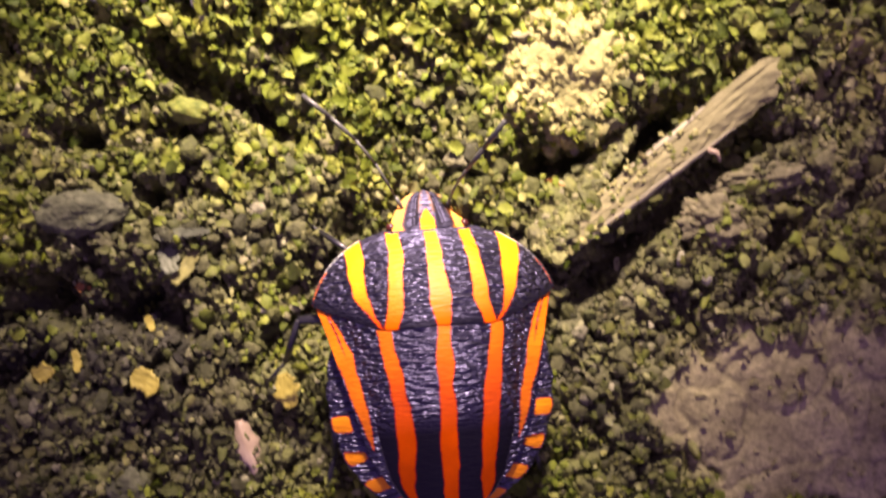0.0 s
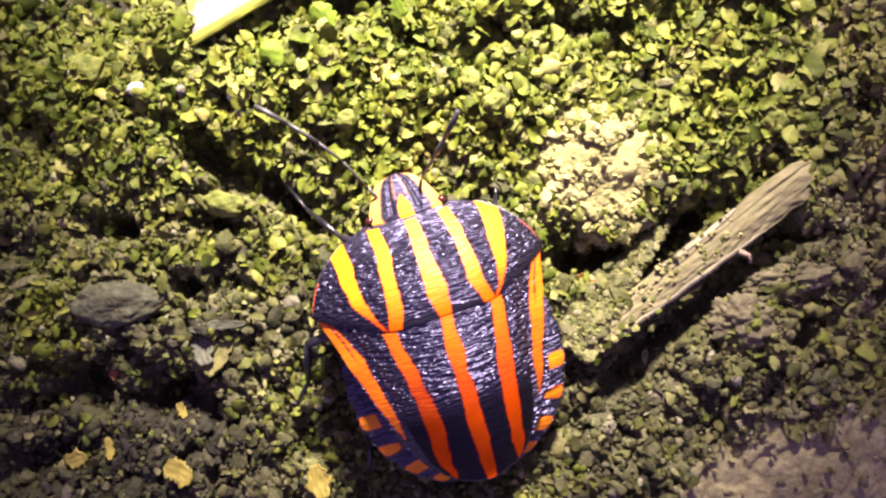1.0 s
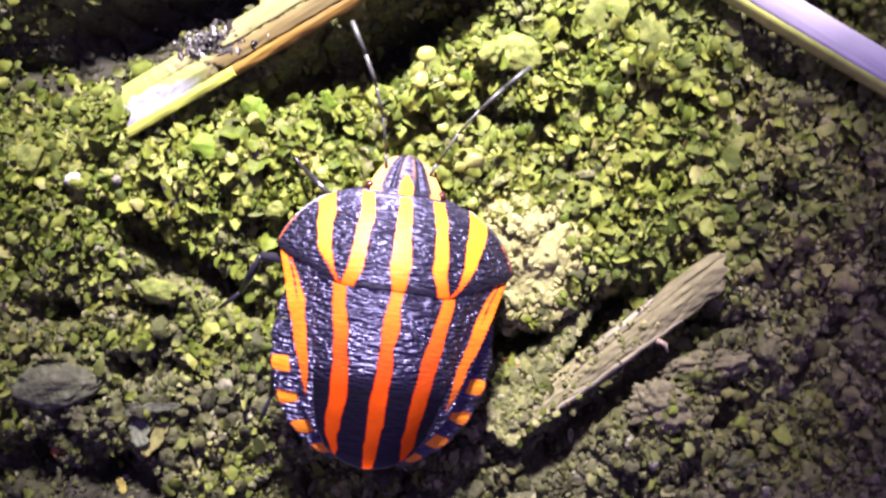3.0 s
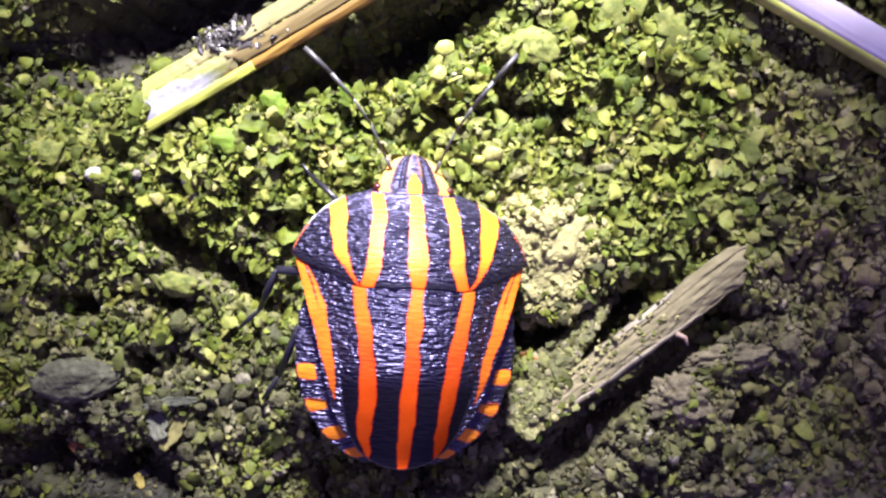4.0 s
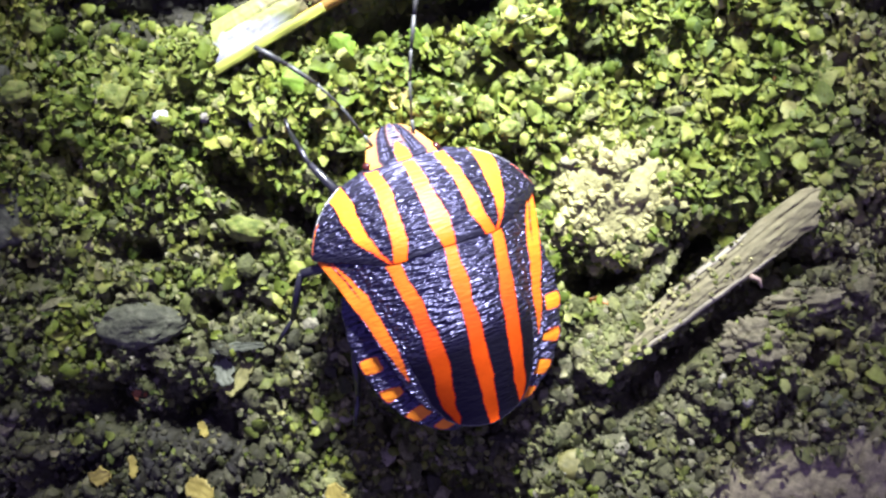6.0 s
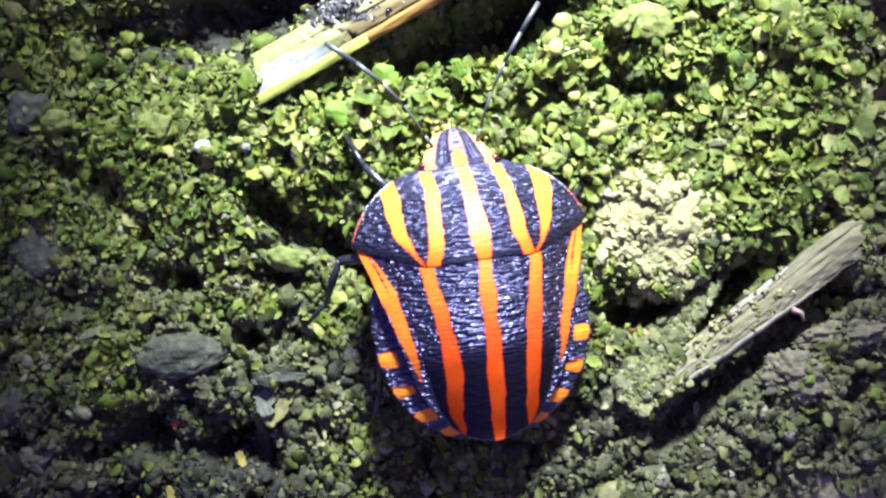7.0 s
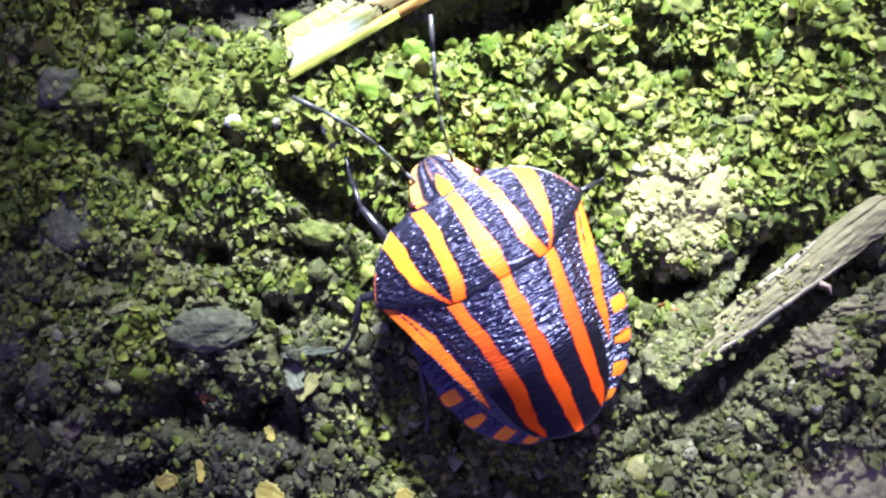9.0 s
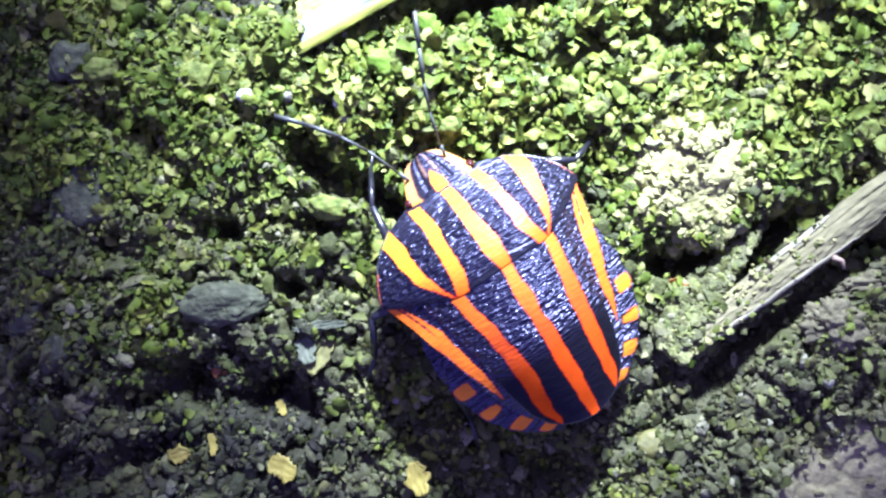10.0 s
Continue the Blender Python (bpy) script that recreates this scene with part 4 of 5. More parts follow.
# ---- straw piece ----
def build_straw():
    root = new("straw_piece")
    a, turn, L = Vector((-10.42, 10.33, 0)), 29.5, 15.4
    slant = 0.62

    def strip(name, y0, y1, z0, z1, mat, s0=0.0, s1=1.0, rag=0.0, label="", bulge=0.12, skew=0.0):
        s, v = np.linspace(s0, s1, 90)[:, None], np.linspace(0, 1, 13)[None]
        ragged = np.array([noise.noise(Vector((k * 0.8, y0 * 3, 2))) for k in range(13)])[None]
        X = s * L + (rag * ragged + skew * v) * np.exp(-((s - s0) / 0.03) ** 2) + slant * (y0 + (y1 - y0) * v + 0.95) / 1.7 * np.exp(-s / 0.06)
        Y = y0 + (y1 - y0) * v + 0.035 * np.vectorize(lambda p, q: noise.noise(Vector((p, q, 6))))(s * 22, np.round(v) * 5 + y0) * np.abs(2 * v - 1) ** 4
        Z = z0 + (z1 - z0) * v + bulge * np.sin(np.pi * v) + 0.03 * np.vectorize(lambda p, q: noise.noise(Vector((p, q, 1))))(s * 18, v * 3 + y0)
        part_mesh(name, slab(name, X, Y, Z, 0.1, mat), root, label)

    strip("lower_rib", -0.95, -0.62, 0.80, 0.84, STRAW_LIME, 0.0, 0.285, 0.5, "yellow-green lower edge", 0.05)
    strip("lower_rib", -0.93, -0.58, 0.72, 0.81, STRAW_BROWN, 0.22, 1.0, 0.5, "yellow-orange lower edge", 0.07)
    # the broad face: white painted glare at the torn end, yellow-green round it, its upper half broken off early
    s, v = np.linspace(0, 1, 110)[:, None], np.linspace(0, 1, 41)[None]
    Y = -0.68 + 1.42 * v + 0 * s
    reach = (3.95 - 0.55 * np.clip((v - 0.45) * 3, 0, 1) + 0.5 * fbm(v * 2.6 + 1, 0 * v + 3, 35, 3))
    start = slant * (Y + 0.95) / 1.7 + 0.3 * fbm(v * 2.3 + 3, 0 * v + 7, 33, 3) + 0.28 * np.exp(-((v - 0.28) / 0.16) ** 2)
    X = start + (reach - start) * s
    Z = 0.93 - 0.30 * (Y / 0.8) ** 2 + 0.02 * np.sin(9 * Y + 5 * s) + 0.03 * fbm(s * 16, v * 3, 44) - 0.05 * np.exp(-((Y - 0.12) / 0.05) ** 2) * (s > 0.15)
    edge = np.interp(X, [0, 1.6, 3.4], [0.18, 0.08, -0.35]) + 0.22 * fbm(X * 2.2, 0 * X, 71)
    white = np.clip((edge - Y) / 0.22, 0, 1) * np.clip((Y + 0.66) / 0.08, 0, 1) * (1 - np.clip((X - 2.5) / 0.9, 0, 1))
    tan = np.maximum(np.clip((X - 1.2) / 1.6, 0, 1) * np.clip((Y + 0.05) / 0.3, 0, 1), np.clip((X - 3.0) / 0.8, 0, 1))
    part_mesh("torn_face", slab("torn_face", X, Y, Z, 0.1, STRAW_FACE, {"white": white, "tan": tan}), root, "torn broad face with white glare in its colour")
    strip("worn_face", -0.54, -0.04, 0.84, 0.92, STRAW_TAN, 0.27, 1.0, 0.3, "ochre worn middle face", 0.04, -0.5)
    strip("upper_face", 0.02, 0.78, 0.95, 0.58, STRAW, 0.292, 1.0, 0.35, "cream yellow upper face", 0.12, -0.3)
    root.matrix_world = at_mm(a.x, a.y, -0.2, 0, -3.0, turn)
    tagged(root, "pale split piece of straw with a whitened torn end", "straw")
    rng = np.random.default_rng(52)
    c, w = math.cos(radians(turn)), math.sin(radians(turn))
    for name, n, mat, grow, label in (("mould_crumbs", 330, MOULD, 0.075, "dark mouldy crumbs stuck in the torn straw"), ("mould_specks", 70, WHITE, 0.05, "pale specks among mouldy crumbs")):
        along = np.clip(rng.normal(4.2, 0.75, n), 3.0, 7.5)
        off = 0.45 - 0.38 * (along - 4.0) + rng.normal(0, 0.26, n)
        off = np.where(along > 5.2, np.clip(off, -0.35, 0.1), np.clip(off, -0.3, 1.1))
        r = np.clip(rng.lognormal(np.log(grow), 0.45, n), 0.04, 0.4)
        places = np.stack([a.x + along * c - off * w, a.y + along * w + off * c, 0.50 + along * 0.052 + 0.2 * rng.uniform(0, 1, n) - 0.3 * np.clip(off - 0.5, 0, 1)], 1)
        me = strewn(name, ball_kit(8, 2, 95, 0.65), places, np.stack([r * 1.7, r * 0.8, r * 0.7], 1), turns(rng, n, 0.7), mat, rng, {})
        tagged(new(name, me), label, "debris", kind="stuff")


build_straw()


# ---- bleached grass blade ----
def build_blade():
    root = new("dry_grass")
    a, b = Vector((7.2, 16.85, 0)), Vector((21.1, 8.8, 0))
    L, turn = (b - a).length, math.degrees(math.atan2(b.y - a.y, b.x - a.x))
    s = np.linspace(0, 1, 60)[:, None]
    for name, y0, y1, z0, z1, mat, label in (("grass_face", -0.32, 0.55, 0.55, 0.75, BLADE, "bleached whitish face"), ("grass_edge", -0.62, -0.3, 0.35, 0.55, SEEDLING, "yellow-green rolled edge")):
        v = np.linspace(0, 1, 9)[None]
        X, Y = s * L + 0 * v, y0 + (y1 - y0) * v + 0.25 * (s - 0.5) ** 2
        Z = z0 + (z1 - z0) * v + 0.1 * np.sin(np.pi * v) + 0.15 * np.sin(3 * s)
        part_mesh(name, slab(name, X, Y, Z, 0.09, mat), root, label)
    root.matrix_world = at_mm(a.x, a.y, 0.1, 0, 0, turn)
    tagged(root, "bleached dry grass blade with a yellow-green edge", "grass")


build_blade()


# ---- the striped shield bug ----
def lerp(y, table):
    ks = sorted(table)
    return np.interp(y, ks, [table[k] for k in ks])


BACK = {5.0: 1.72, 4.6: 1.95, 3.85: 2.42, 3.2: 2.95, 2.5: 3.42, 1.8: 3.75, 1.2: 3.92, 0.6: 3.95, -0.3: 3.98, -1.2: 3.88, -2.2: 3.55, -3.2: 3.05, -4.2: 2.42, -5.2: 1.7}
WIDE = {5.0: 0.7, 3.85: 1.6, 3.43: 2.5, 2.64: 3.32, 1.74: 3.8, 0.5: 3.6, -1.0: 3.3, -2.2: 3.0, -3.2: 2.6, -4.2: 2.1, -5.2: 1.4}
DROP = {5.0: 0.3, 3.85: 0.45, 2.64: 0.95, 1.74: 1.35, 0.5: 1.6, -1.0: 1.7, -3.0: 1.3, -4.2: 0.9, -5.2: 0.5}


def eased(table):
    """The same table, finely sampled and rounded off."""
    ks = np.arange(-6.5, 6.5, 0.05)
    weight = np.exp(-(np.arange(-24, 25) * 0.05 / 0.38) ** 2)
    values = np.convolve(np.pad(lerp(ks, table), 24, mode="edge"), weight / weight.sum(), mode="valid")
    return dict(zip(ks.round(3), values))


BACK, WIDE, DROP = eased(BACK), eased(WIDE), eased(DROP)


def dorsal(x, y):
    return lerp(y, BACK) - lerp(y, DROP) * np.abs(x / lerp(y, WIDE)) ** 2.1


def stripe(x, y, centre, width):
    """1 inside a lengthwise band, with slightly wandering edges."""
    lane = np.sign(x) * 3.7 + 11 * max(centre.values())
    off = np.abs(x) - lerp(y, centre) + 0.10 * fbm(y * 1.1 + 5 * lane, lane + 0 * y, 21, 2)
    half = lerp(y, width) / 2.2 * (1 + 0.34 * fbm(y * 1.7 + 3 * lane, 0.37 * np.sign(off) + lane, 61, 3))
    return np.clip(0.5 + (half - np.abs(off)) / 0.13, 0, 1)


# half width of the back shield from front to tail
TAIL = {0.95: 2.75, 0.0: 2.52, -1.5: 2.22, -3.0: 1.98, -3.9: 1.76, -4.5: 1.42, -4.85: 1.0, -5.02: 0.55, -5.12: 0.05}


def build_bug():
    bug = new("shield_bug")
    # pronotum
    xs = np.linspace(-3.82, 3.82, 191)[:, None]
    v = np.linspace(0, 1, 90)[None]
    ax = np.abs(xs)
    front = np.interp(ax, [0, 1.2, 1.45, 2.3, 2.8, 3.2, 3.5, 3.7, 3.78, 3.82], [3.72, 3.75, 3.85, 3.56, 3.2, 2.8, 2.38, 1.98, 1.76, 1.6])
    rear = np.interp(ax, [0, 1.5, 1.9, 3.5, 3.82], [0.52, 0.50, 0.58, 1.34, 1.56])
    X, Y = xs + 0 * v, rear + (front - rear) * v
    hem = np.minimum((Y - rear), 0.35) / 0.35
    Z = dorsal(X, Y) + 0.03 * np.sqrt(np.clip(hem, 0, 1)) - 0.018
    band = np.maximum.reduce([
        stripe(X, Y, {0: 0}, {3.85: 0.40, 2.5: 0.54, 1.3: 0.70, 0.9: 0.62, 0.55: 0.40}),
        stripe(X, Y, {3.85: 1.13, 2.4: 1.2, 1.2: 1.32, 0.6: 1.5}, {3.85: 0.42, 2.4: 0.52, 1.0: 0.5, 0.6: 0.46}),
        stripe(X, Y, {3.4: 2.48, 2.9: 2.46, 1.6: 2.3, 0.95: 2.02, 0.5: 1.7}, {3.4: 0.62, 2.9: 0.64, 1.6: 0.5, 1.0: 0.30, 0.6: 0.2}) * np.clip(0.68 + (Y - 1.1) * 0.5, 0.68, 1),
        0.58 * np.clip(0.5 + (0.08 - (front - Y)) / 0.07, 0, 1) * (ax > 3.3),
    ])
    band = band * np.clip(((front - Y) - 0.05) / 0.06, 0, 1) ** (ax < 1.4)
    part_mesh("pronotum", slab("pronotum", X, Y, Z, 0.22, CUTICLE, {"band": band, "gold": np.clip(0.22 + (Y - 0.9) / 2.6, 0.1, 1.0), "even": 0.5 * np.clip((Y - 2.6) / 0.9, 0, 1), "smooth": 0.85 * np.clip(1.25 - (Y - rear) / 0.42, 0, 1)}), bug, "wrinkled black collar shield with five orange bands")
    # scutellum
    u = np.linspace(-1, 1, 171)[:, None]
    ys = (0.95 - 6.07 * (1 - (1 - np.linspace(0, 1, 170)) ** 1.35))[None]
    half = lerp(ys, TAIL)
    X, Y = u * half, ys + 0 * u
    Z = dorsal(X, Y) - 0.036
    band = np.maximum.reduce([
        stripe(X, Y, {0: 0}, {0.9: 0.46, 0.4: 0.40, -0.8: 0.52, -2.0: 0.54, -3.5: 0.5, -4.6: 0.46, -5.05: 0.34}),
        stripe(X, Y, {0.9: 1.70, 0.5: 1.68, -1.8: 1.34, -3.0: 1.24, -4.2: 1.2, -4.9: 1.08}, {0.9: 0.44, 0.3: 0.44, -1.5: 0.54, -3.0: 0.54, -4.0: 0.5, -4.6: 0.26, -4.9: 0.0}),
    ])
    part_mesh("scutellum", slab("scutellum", X, Y, Z, 0.18, CUTICLE, {"band": band, "gold": np.clip(0.2 + 0.13 * Y, 0, 0.3), "smooth": np.clip((-1.7 - Y) / 0.9, 0, 1)}), bug, "long black back shield with three orange bands")
    # wing edges
    for side in (-1, 1):
        u = np.linspace(0, 1, 72)[:, None]
        ys = np.linspace(1.55, -4.5, 120)[None]
        inner = lerp(ys, {1.55: 2.6, 0.0: 2.38, -1.5: 2.1, -3.0: 1.85, -4.0: 1.5, -4.5: 1.15})
        outer = lerp(ys, {1.55: 3.74, 0.6: 3.42, 0.0: 3.25, -1.5: 2.82, -3.1: 2.38, -4.0: 1.9, -4.5: 1.3})
        X, Y = side * (inner + (outer - inner) * u), ys + 0 * u
        flat = np.interp(ys, [-0.2, 1.3], [0.45, 0.95])
        Z = dorsal(inner, ys) - 0.13 - flat * (dorsal(inner, ys) - dorsal(X, Y))
        band = np.maximum(stripe(X, Y, {1.5: 3.55, 0.6: 3.2, 0.0: 3.0, -1.5: 2.56, -3.0: 2.2}, {1.5: 0.34, 0.8: 0.58, 0.0: 0.62, -1.5: 0.42, -2.5: 0.24, -3.0: 0.0}) * (Y > -3.0), 0)
        # a thin dark vein splits the wedge
        vein = lerp(Y, {1.5: 3.5, 0.6: 3.12, 0.0: 2.93, -1.5: 2.5})
        band = band * (1 - 0.62 * np.exp(-((np.abs(X) - vein) / 0.045) ** 2) * np.clip((Y + 0.6) / 0.9, 0, 1))
        me = slab("wing_edge", X, Y, Z, 0.15, CUTICLE, {"band": band, "gold": np.full(np.shape(X), 0.3)})
        part_mesh("wing_edge", me, bug, "black wing edge with an orange wedge")
    # glossy rims along the sides of the collar shield and round the tail of the back shield
    for side in (-1, 1):
        edge = np.linspace(2.2, 3.82, 34)
        run_y = np.interp(edge, ax[95:, 0], front[95:, 0])
        bm = bmesh.new()
        tube(bm, [(side * a, b, float(dorsal(a, b)) - 0.03) for a, b in zip(edge, run_y)], [0.05] * 34, 6)
        part("side_rim", bm, BLACK, bug, "glossy black side rim")
    tail = np.linspace(-1, 1, 61)
    tail_y = -5.12 + 2.3 * np.abs(tail) ** 2.4
    tail_x = np.sign(tail) * lerp(tail_y, TAIL)
    bm = bmesh.new()
    tube(bm, [(a, b, float(dorsal(a, b)) - 0.08) for a, b in zip(tail_x, tail_y)], [0.045] * 61, 6)
    part("tail_rim", bm, BLACK, bug, "glossy black rim round the tail")
    # belly
    bm = bmesh.new()
    rough_ball(bm, (0, -0.9, 1.45), (2.75, 3.9, 0.8), 2, 0.05, 4)
    rough_ball(bm, (0, 2.1, 1.6), (2.9, 1.6, 0.9), 3, 0.05, 4)
    part("belly", bm, BLACK, bug, "black underside")
    # rim of the abdomen in alternating pieces
    rim_y = np.linspace(0.2, -5.15, 200)
    rim_x = lerp(rim_y, {0.2: 3.35, -0.5: 3.48, -1.2: 3.54, -2.1: 3.46, -2.7: 3.3, -3.3: 3.06, -3.9: 2.68, -4.4: 2.2, -4.8: 1.6, -5.0: 1.15, -5.15: 0.6})
    run = np.concatenate([[0], np.cumsum(np.hypot(np.diff(rim_x), np.diff(rim_y)))])
    cuts = [0.0, 0.9, 1.8, 2.9, 4.05, 5.15, 6.3]
    spots = [None, None, 2.33, 3.48, 4.62, 5.62]
    for side in (-1, 1):
        for s0, s1, spot in zip(cuts, cuts[1:], spots):
            s = np.linspace(s0 + 0.012, min(s1, run[-1]) - 0.012, 40)[None]
            w = np.linspace(0, 1, 24)[:, None]
            cy, cx = np.interp(s, run, rim_y), np.interp(s, run, rim_x)
            arch = np.sin(np.pi * (s - s[0, 0]) / (s[0, -1] - s[0, 0]))
            X, Y = side * (cx - 0.95 * (1 - w) + 0.05 * arch * w), cy + 0.3 * (1 - w) * (cy < -3)
            Z = lerp(cy, {0.2: 2.3, -1.2: 2.25, -2.1: 2.12, -3.3: 1.88, -4.4: 1.6, -5.15: 1.4}) - 0.25 * w ** 2 + 0.06 * arch
            if spot is None:
                band = 0 * X
            else:
                far = ((np.abs(s - spot) / 0.26) ** 5 + (np.abs(w - 0.66) / 0.30) ** 5) ** (1 / 5)
                band = np.clip(0.5 + (1 - far) * 2.5, 0, 1)
            part_mesh("rim_segment", slab("rim_segment", X, Y, Z, 0.2, CUTICLE, {"band": band, "gold": np.full(np.shape(X), 0.55)}), bug, "black rim segment with an orange spot" if spot else "black rim segment")
    # head
    u, ys = np.linspace(-1, 1, 81)[:, None], np.linspace(3.62, 5.22, 70)[None]
    half = lerp(ys, {3.62: 1.05, 3.95: 1.24, 4.2: 1.15, 4.5: 1.02, 4.85: 0.84, 5.08: 0.64, 5.17: 0.46, 5.22: 0.24})
    X, Y = u * half, ys + 0 * u
    Z = lerp(Y, BACK) + 0.02 - 0.34 * np.abs(u) ** 2.2 - 0.07 * np.exp(-((np.abs(u) - 0.36) / 0.07) ** 2) * (Y > 3.9) - 0.08 * np.exp(-((Y - 3.72) / 0.07) ** 2)
    band = np.maximum.reduce([
        stripe(X, Y, {0: 0}, {3.6: 0.50, 4.1: 0.44, 4.4: 0.2, 4.6: 0.0}) * (Y < 4.6),
        np.clip(0.5 + (np.abs(u) - lerp(Y, {3.6: 0.70, 4.3: 0.68, 5.0: 0.72})) / 0.10, 0, 1),
    ])
    margin = np.clip((np.abs(u) - 0.62) / 0.1, 0, 1) * (0.35 + 0.3 * np.clip(Y - 4.0, 0, 1))
    margin = np.maximum(margin, 0.25 * np.exp(-((np.abs(u) - 0.2) / 0.06) ** 2) * np.clip((Y - 4.3) / 0.2, 0, 1))
    head = part_mesh("head", slab("head", X, Y, Z, 0.5, CUTICLE, {"band": band, "pale": margin, "gold": np.ones(np.shape(X)), "even": np.full(np.shape(X), 0.45), "smooth": np.full(np.shape(X), 0.6)}), bug, "small pointed head with orange margins")
    for side in (-1, 1):
        bm = bmesh.new()
        rough_ball(bm, (side * 1.2, 3.95, 2.0), (0.16, 0.16, 0.16), 4, 0.05, 3)
        part("eye", bm, EYE_RED, head, "dark red bead eye")
        bm = bmesh.new()
        tube(bm, [(side * 0.95, 4.02, 1.95), (side * 1.22, 3.9, 2.0), (side * 1.42, 3.86, 1.96)], [0.12, 0.1, 0.03])
        part("eye_stalk", bm, BLACK, head)
    # antennae and legs, each hinged at its root
    hinged = {}
    for side in (-1, 1):
        ant = new("antenna")
        ant.parent = bug
        joints = [(0, 0, 0), (0, 0.55, 0.12), (side * 0.05, 1.75, 0.7), (side * 0.22, 2.7, 1.0), (side * 0.5, 3.7, 1.1), (side * 0.85, 4.75, 1.0)]
        for k, (p, q) in enumerate(zip(joints, joints[1:])):
            bm = bmesh.new()
            r = (0.062, 0.042, 0.048, 0.07, 0.08)[k]
            tube(bm, [p, [(a + b) / 2 for a, b in zip(p, q)], q], [r * 0.8, r * 1.1, r])
            part("antenna_joint", bm, FEELER, ant)
        hinged["antenna", side] = ant
        for kind, hip, knee, ankle, toe in (
            ("front", (1.1, 2.3, 1.5), (2.5, 0.55), (3.9, -0.5), (4.8, -1.3)),
            ("middle", (1.3, 1.2, 1.5), (3.4, 0.5), (4.0, -0.8), (4.7, -1.4)),
            ("hind", (1.3, -0.5, 1.5), (3.3, 0.35), (4.0, -0.9), (4.6, -1.4)),
        ):
            leg = new("leg")
            leg.parent = bug
            if side > 0 and kind == "middle":
                knee, ankle, toe = (2.7, 0.5), (3.3, -0.8), (3.9, -1.4)
            if side > 0 and kind == "front":
                knee, ankle, toe = (1.6, 0.5), (2.3, -0.5), (2.7, -1.2)
            slim = 0.78 if kind == "front" else 1.0
            along = {"front": (0.55, 1.1) if side < 0 else (0.8, 1.3), "middle": (-1.2, -1.8), "hind": (-1.6, -2.4)}[kind]
            spots = [(0, 0, 0), (knee[0], 0, knee[1]), (ankle[0], side * along[0], ankle[1]), (toe[0], side * along[1], toe[1])]
            for piece, p, q, r in (("femur", spots[0], spots[1], 0.19), ("tibia", spots[1], spots[2], 0.12), ("tarsus", spots[2], spots[3], 0.075)):
                bm = bmesh.new()
                mid = [(a + b) / 2 for a, b in zip(p, q)]
                tube(bm, [p, mid, q], [slim * r * f for f in (0.8, 1.15, 0.75)])
                part(piece, bm, LEG, leg)
            hinged[kind, side] = leg
            leg.matrix_local = at_mm(side * hip[0], hip[1], hip[2])
    tagged(bug, "black and orange striped shield bug walking on moss", "bug")
    return bug, hinged


BUG, HINGED = build_bug()

# ---- movement ----
# seconds, place in millimetres, pitch, roll and heading in degrees
BUG_ROWS = [
    (0, -0.79, -3.91, -0.16, -11.2, 7.2, 3.9),
    (0.2, -0.74, -2.77, -0.34, -9.8, 4.8, 5.3),
    (0.3, -0.67, -1.62, -0.28, -7.2, 4.0, 9.6),
    (0.5, -1.32, -0.57, -0.19, -4.0, 4.2, 15.1),
    (0.7, -1.25, -0.43, -0.29, -2.1, 4.5, 18.3),
    (1, -1.69, 0.19, -0.36, -0.9, 6.5, 18.5),
    (1.2, -1.74, 0.29, -0.38, -1.3, 8.2, 17.7),
    (1.5, -1.93, 0.68, -0.39, -4.0, 9.0, 7.7),
    (1.7, -1.98, 1.42, -0.38, -4.4, 10.9, 1.2),
    (2, -1.92, 2.13, -0.32, -3.2, 11.8, -2.5),
    (2.2, -1.69, 2.33, -0.21, -5.6, 9.0, -5.9),
    (2.5, -1.05, 3.23, -0.07, -9.2, 6.0, -9.4),
    (2.7, -1.09, 3.48, 0.06, -9.8, 6.7, -8.4),
    (3, -1.10, 3.64, 0.13, -8.4, 8.3, -8.0),
    (3.2, -1.02, 4.01, 0.12, -7.2, 8.2, -7.0),
    (4.3, -1.27, 2.92, -0.04, -8.7, 11.0, 3.8),
    (4.5, -1.49, 2.53, -0.08, -8.6, 11.5, 11.4),
    (4.7, -1.83, 2.16, -0.10, -8.6, 13.0, 15.6),
    (5, -1.87, 2.18, -0.00, -8.2, 13.4, 19.2),
    (5.5, -2.15, 2.20, 0.10, -6.7, 14.1, 21.7),
    (5.7, -2.33, 2.28, 0.12, -5.5, 15.5, 21.8),
    (6.8, -2.62, 3.43, 0.00, -4.9, 9.3, 7.7),
    (7, -2.67, 3.41, -0.03, -5.6, 7.8, 8.6),
    (7.2, -2.75, 3.34, -0.06, -7.0, 6.0, 11.6),
    (7.5, -2.57, 2.65, -0.10, -9.2, 5.6, 20.9),
    (7.8, -2.68, 2.27, -0.12, -9.4, 7.0, 23.7),
    (8, -2.71, 2.27, -0.12, -7.1, 7.6, 26.5),
    (8.5, -2.69, 2.20, -0.17, -4.5, 6.9, 29.6),
    (9, -2.67, 2.17, -0.18, -2.2, 5.4, 30.0),
    (9.5, -2.79, 1.99, -0.14, -1.1, 4.5, 32.9),
    (10, -2.90, 1.60, -0.14, -2.8, 5.4, 35.2),
]
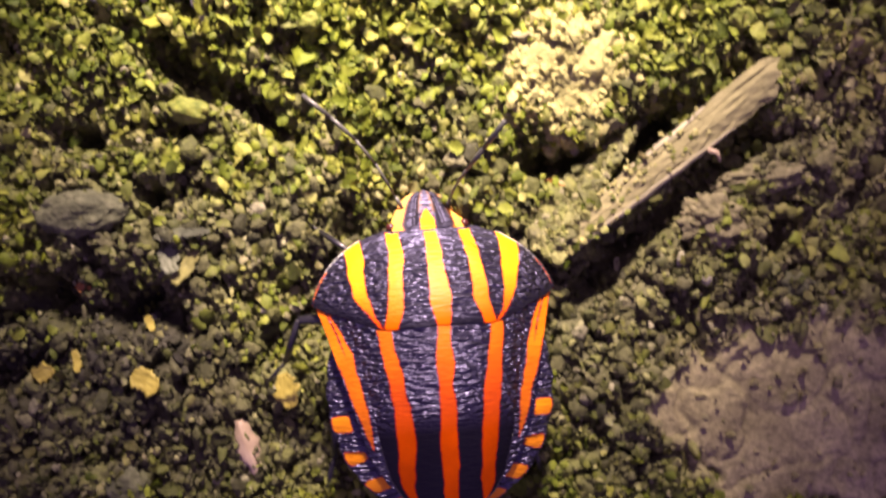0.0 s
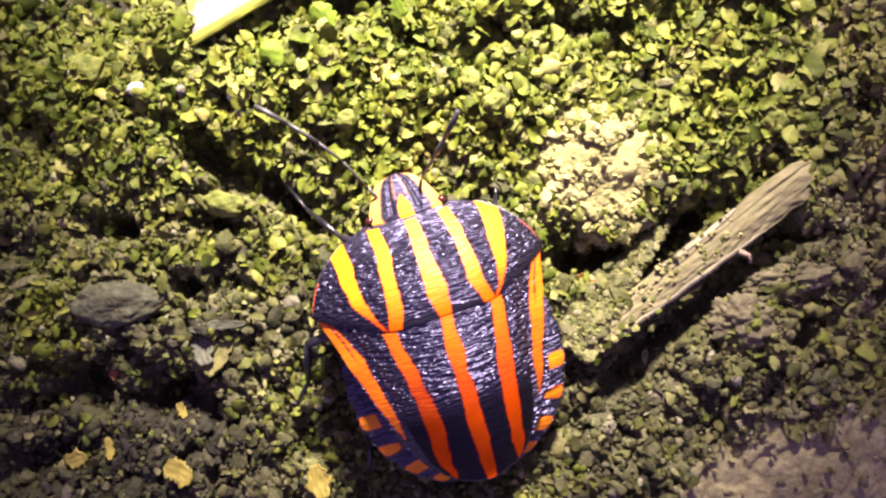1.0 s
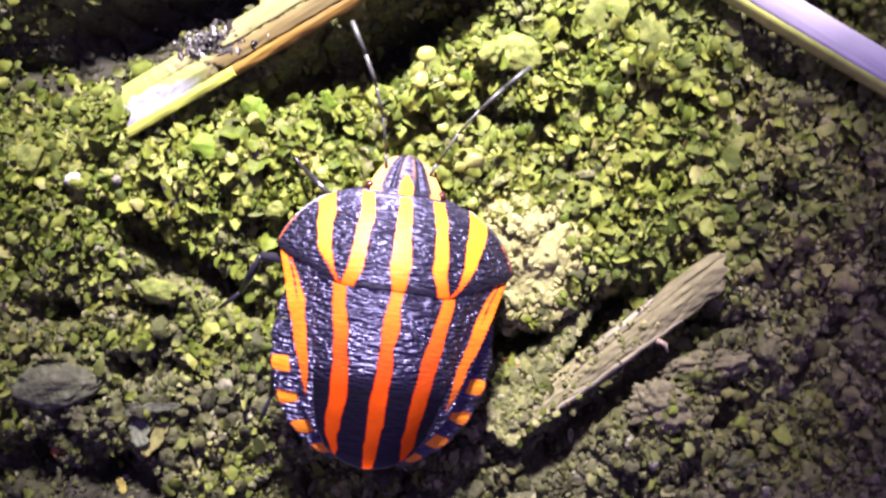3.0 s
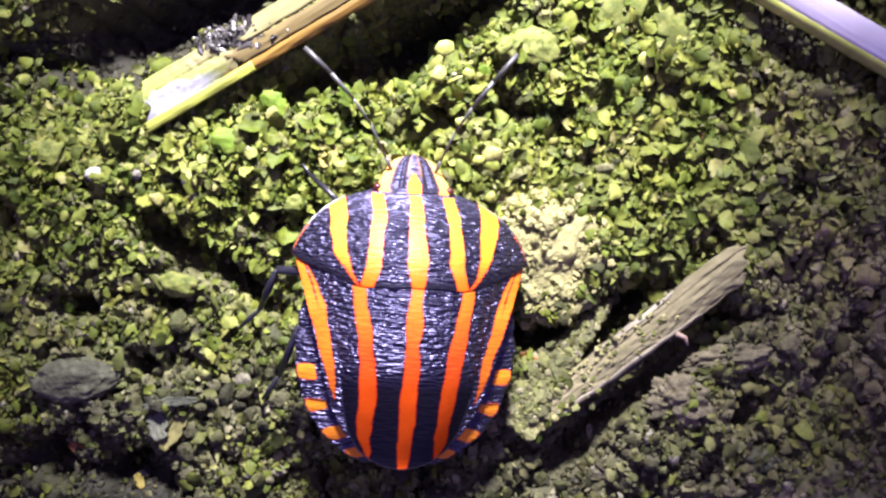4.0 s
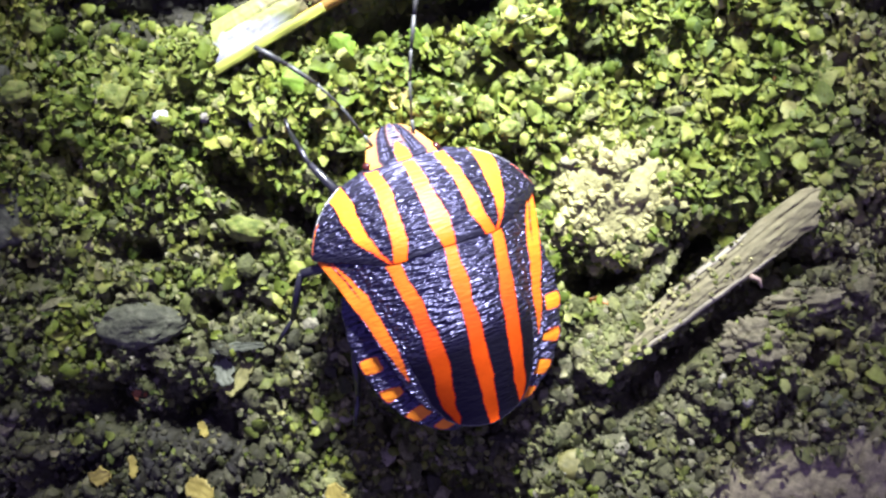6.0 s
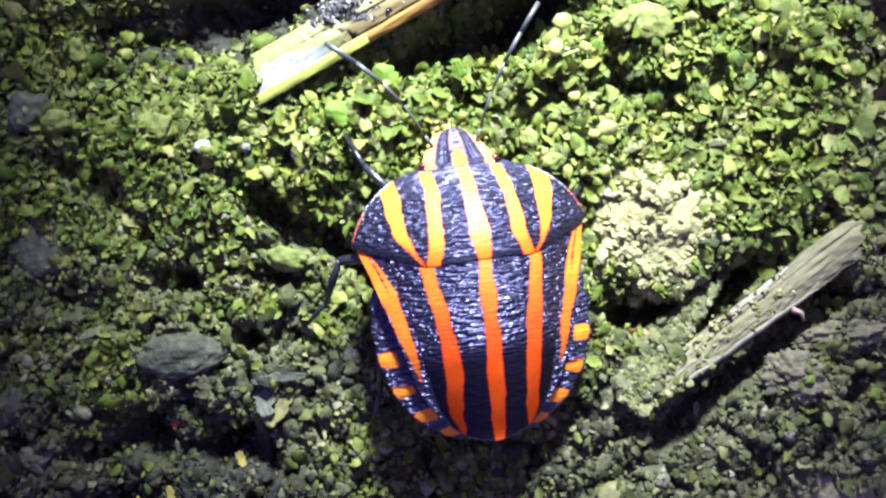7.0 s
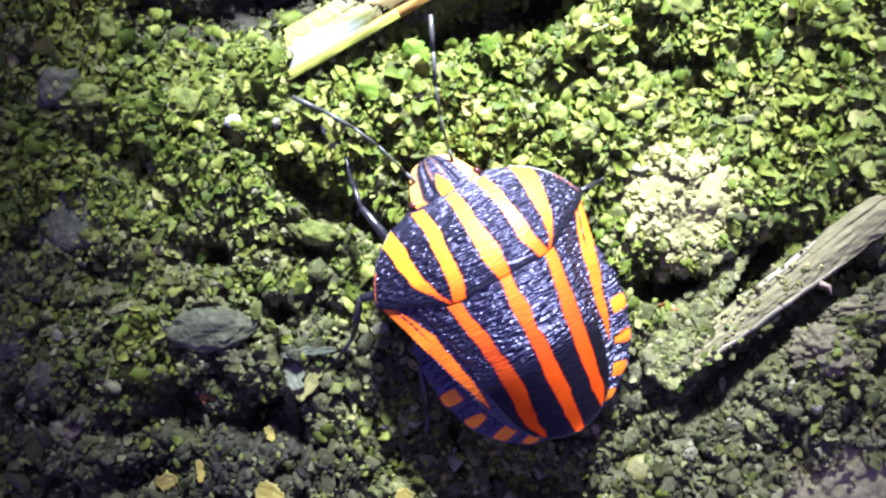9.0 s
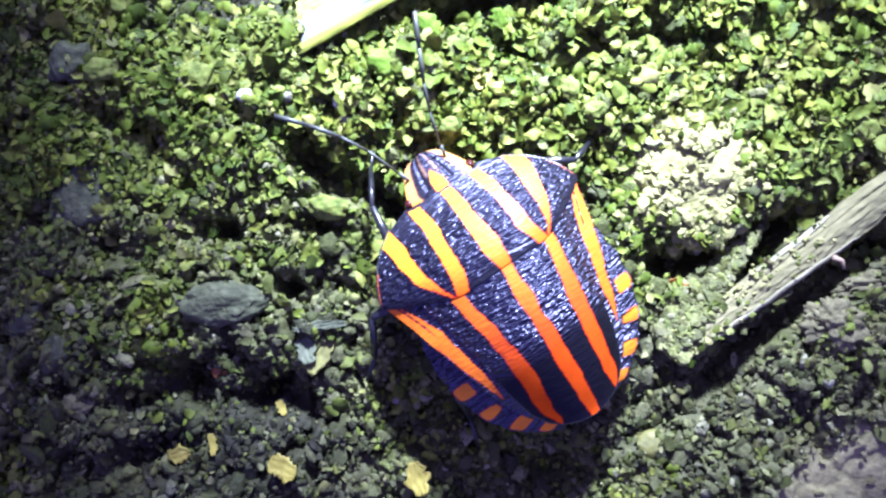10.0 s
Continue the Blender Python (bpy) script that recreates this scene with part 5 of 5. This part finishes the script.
# headings of the antennae from straight ahead, outward positive, and their rise
ANTENNA_ROWS = [
    (0.0, 30, 10, 18, 58), (0.5, 36, 14, 6, 20), (0.7, 30, 16, 10, 40), (1.0, 26, 12, 14, 60), (1.5, 28, 8, 20, 60), (1.7, 25, 8, 20, 45), (2.0, 16, 10, 24, 10),
    (2.2, 14, 12, 26, 12), (2.4, 3, 16, 28, 25), (2.5, 4, 15, 28, 30), (2.7, 12, 15, 28, 20), (3.0, 13, 12, 24, 10), (3.2, 32, 12, 30, 12), (4.3, 32, 12, 16, 45), (4.5, 34, 24, 16, 60),
    (5.0, 34, 12, 10, 18), (5.5, 34, 5, 8, 30), (5.7, 32, 8, 6, 15), (6.8, 18, 12, 16, 12), (7.0, 33, 12, 20, 14), (7.2, 32, 12, 12, 14), (7.5, 34, 10, 8, 20), (7.8, 28, 8, 10, 16), (8.0, 24, 6, 8, 18),
    (8.5, 22, 4, 6, 18), (9.0, 18, 5, 6, 18), (9.5, 20, 8, 8, 20), (10.0, 22, 6, 8, 20),
]
HIPS = {"middle": {-1: (0.9, 1.2, 1.5), 1: (0.0, 1.0, 1.4)}, "hind": {-1: (0.2, -0.4, 1.5), 1: (-0.3, -0.6, 1.4)}}
REACH = {"middle": (5.0, 0), "hind": (4.9, -18)}
# front legs: seconds, hip across and along the body, heading in degrees from the body's right
FRONT_LEGS = {
    -1: [(0.0, -0.2, 2.3, 158), (0.5, -0.3, 2.4, 142), (1.0, -0.2, 2.3, 144), (1.5, -0.2, 2.3, 150), (2.0, -1.0, 2.2, 138), (2.5, -0.2, 2.7, 155), (3.2, -0.1, 2.5, 160), (4.5, -0.3, 2.3, 142),
         (5.0, -1.7, 2.4, 122), (5.7, -1.8, 2.4, 116), (7.0, -1.5, 2.3, 130), (7.5, -1.8, 2.4, 114), (8.0, -2.0, 2.3, 106), (9.0, -2.2, 2.3, 102), (9.5, -2.4, 2.2, 90), (10.0, -2.6, 2.1, 82)],
    1: [(0.0, 0.9, 2.3, 20), (5.0, 1.2, 2.4, -10), (7.0, 1.8, 2.6, -15), (7.5, 2.7, 2.9, -44), (9.0, 2.8, 2.9, -48), (10.0, 2.8, 3.0, -34)],
}


def bug_pose(row):
    t, x, y, z, rx, ry, rz = row
    return at_mm(x, y, z, rx, ry, rz)


def motions():
    walk(BUG, [(r[0], bug_pose(r)) for r in BUG_ROWS])
    for side in (-1, 1):
        walk(HINGED["antenna", side], [
            (t, at_mm(side * 0.7, 4.55, 1.7, lp if side < 0 else rp, 0, lh if side < 0 else -rh)) for t, lh, lp, rh, rp in ANTENNA_ROWS])
        walk(HINGED["front", side], [(t, at_mm(x, y, 1.5 if side < 0 else 1.75, 0, 0, turn)) for t, x, y, turn in FRONT_LEGS[side]])
        for kind in ("middle", "hind"):
            hx, hy, hz = HIPS[kind][side]
            reach, rest = REACH[kind]
            hip = Vector((side * hx * MM, hy * MM, hz * MM))
            neutral = rest + {"middle": 14, "hind": 0}[kind] if side > 0 else 180 - rest
            foot, rows = None, []
            for row in BUG_ROWS:
                m = bug_pose(row)
                want = None
                if foot is not None:
                    d = m.inverted() @ foot - hip
                    want = math.degrees(math.atan2(d.y, d.x))
                    swing = (want - neutral + 180) % 360 - 180
                if foot is None or abs(swing) > 20:
                    swing = 0.0
                    a = radians(neutral)
                    foot = m @ (hip + Vector((reach * MM * math.cos(a), reach * MM * math.sin(a), -1.4 * MM)))
                rows.append((row[0], at_mm(side * hx, hy, hz, 0, 0, neutral + swing)))
            walk(HINGED[kind, side], rows)


# ---- single crumbs and moss leaves round the insect ----
def build_ground_pieces():
    rng = np.random.default_rng(71)
    crumbs = []
    for k, (v, f) in enumerate(ball_kit(6, 2, 201, 0.6)):
        for green in (0.1, 0.55, 0.95):
            crumbs.append((green, mesh_from("soil_crumb", v, f, SOIL_PIECE, False, {"moss": np.full(len(v), green), "sand": np.zeros(len(v))})))
    leaves = [mesh_from("moss_leaf", v, f, MOSS_PIECE, True, {"moss": np.full(len(v), 0.9)}) for v, f in leaf_kit()]
    for name, count in (("soil_crumb", 290), ("moss_leaf", 290)):
        made = 0
        while made < count:
            x, y = rng.uniform(-10, 7), rng.uniform(-6, 11)
            p, q = np.array([x]), np.array([y])
            green = float(moss(p, q)[0])
            if bare(p, q)[0] > 0.4 or sandy(p, q)[0] > 0.3 or name == "moss_leaf" and rng.uniform() > green:
                continue
            if name == "soil_crumb":
                me = min(crumbs, key=lambda c: abs(c[0] - green) + rng.uniform(0, 0.4))[1]
                r = rng.uniform(0.2, 0.42)
                size, lift = (r * 1.1, r * 0.9, r * 0.65), 0.2
            else:
                me = leaves[rng.integers(0, len(leaves))]
                r = rng.uniform(0.35, 0.6)
                size, lift = (r, r, r), 0.3
            ob = new(name, me)
            ob.parent = GROUND
            ob.matrix_local = at_mm(x, y, height(x, y) + lift, rng.normal(0, 20), rng.normal(0, 20), rng.uniform(0, 360)) @ Matrix.Diagonal((*size, 1))
            made += 1


build_ground_pieces()
motions()
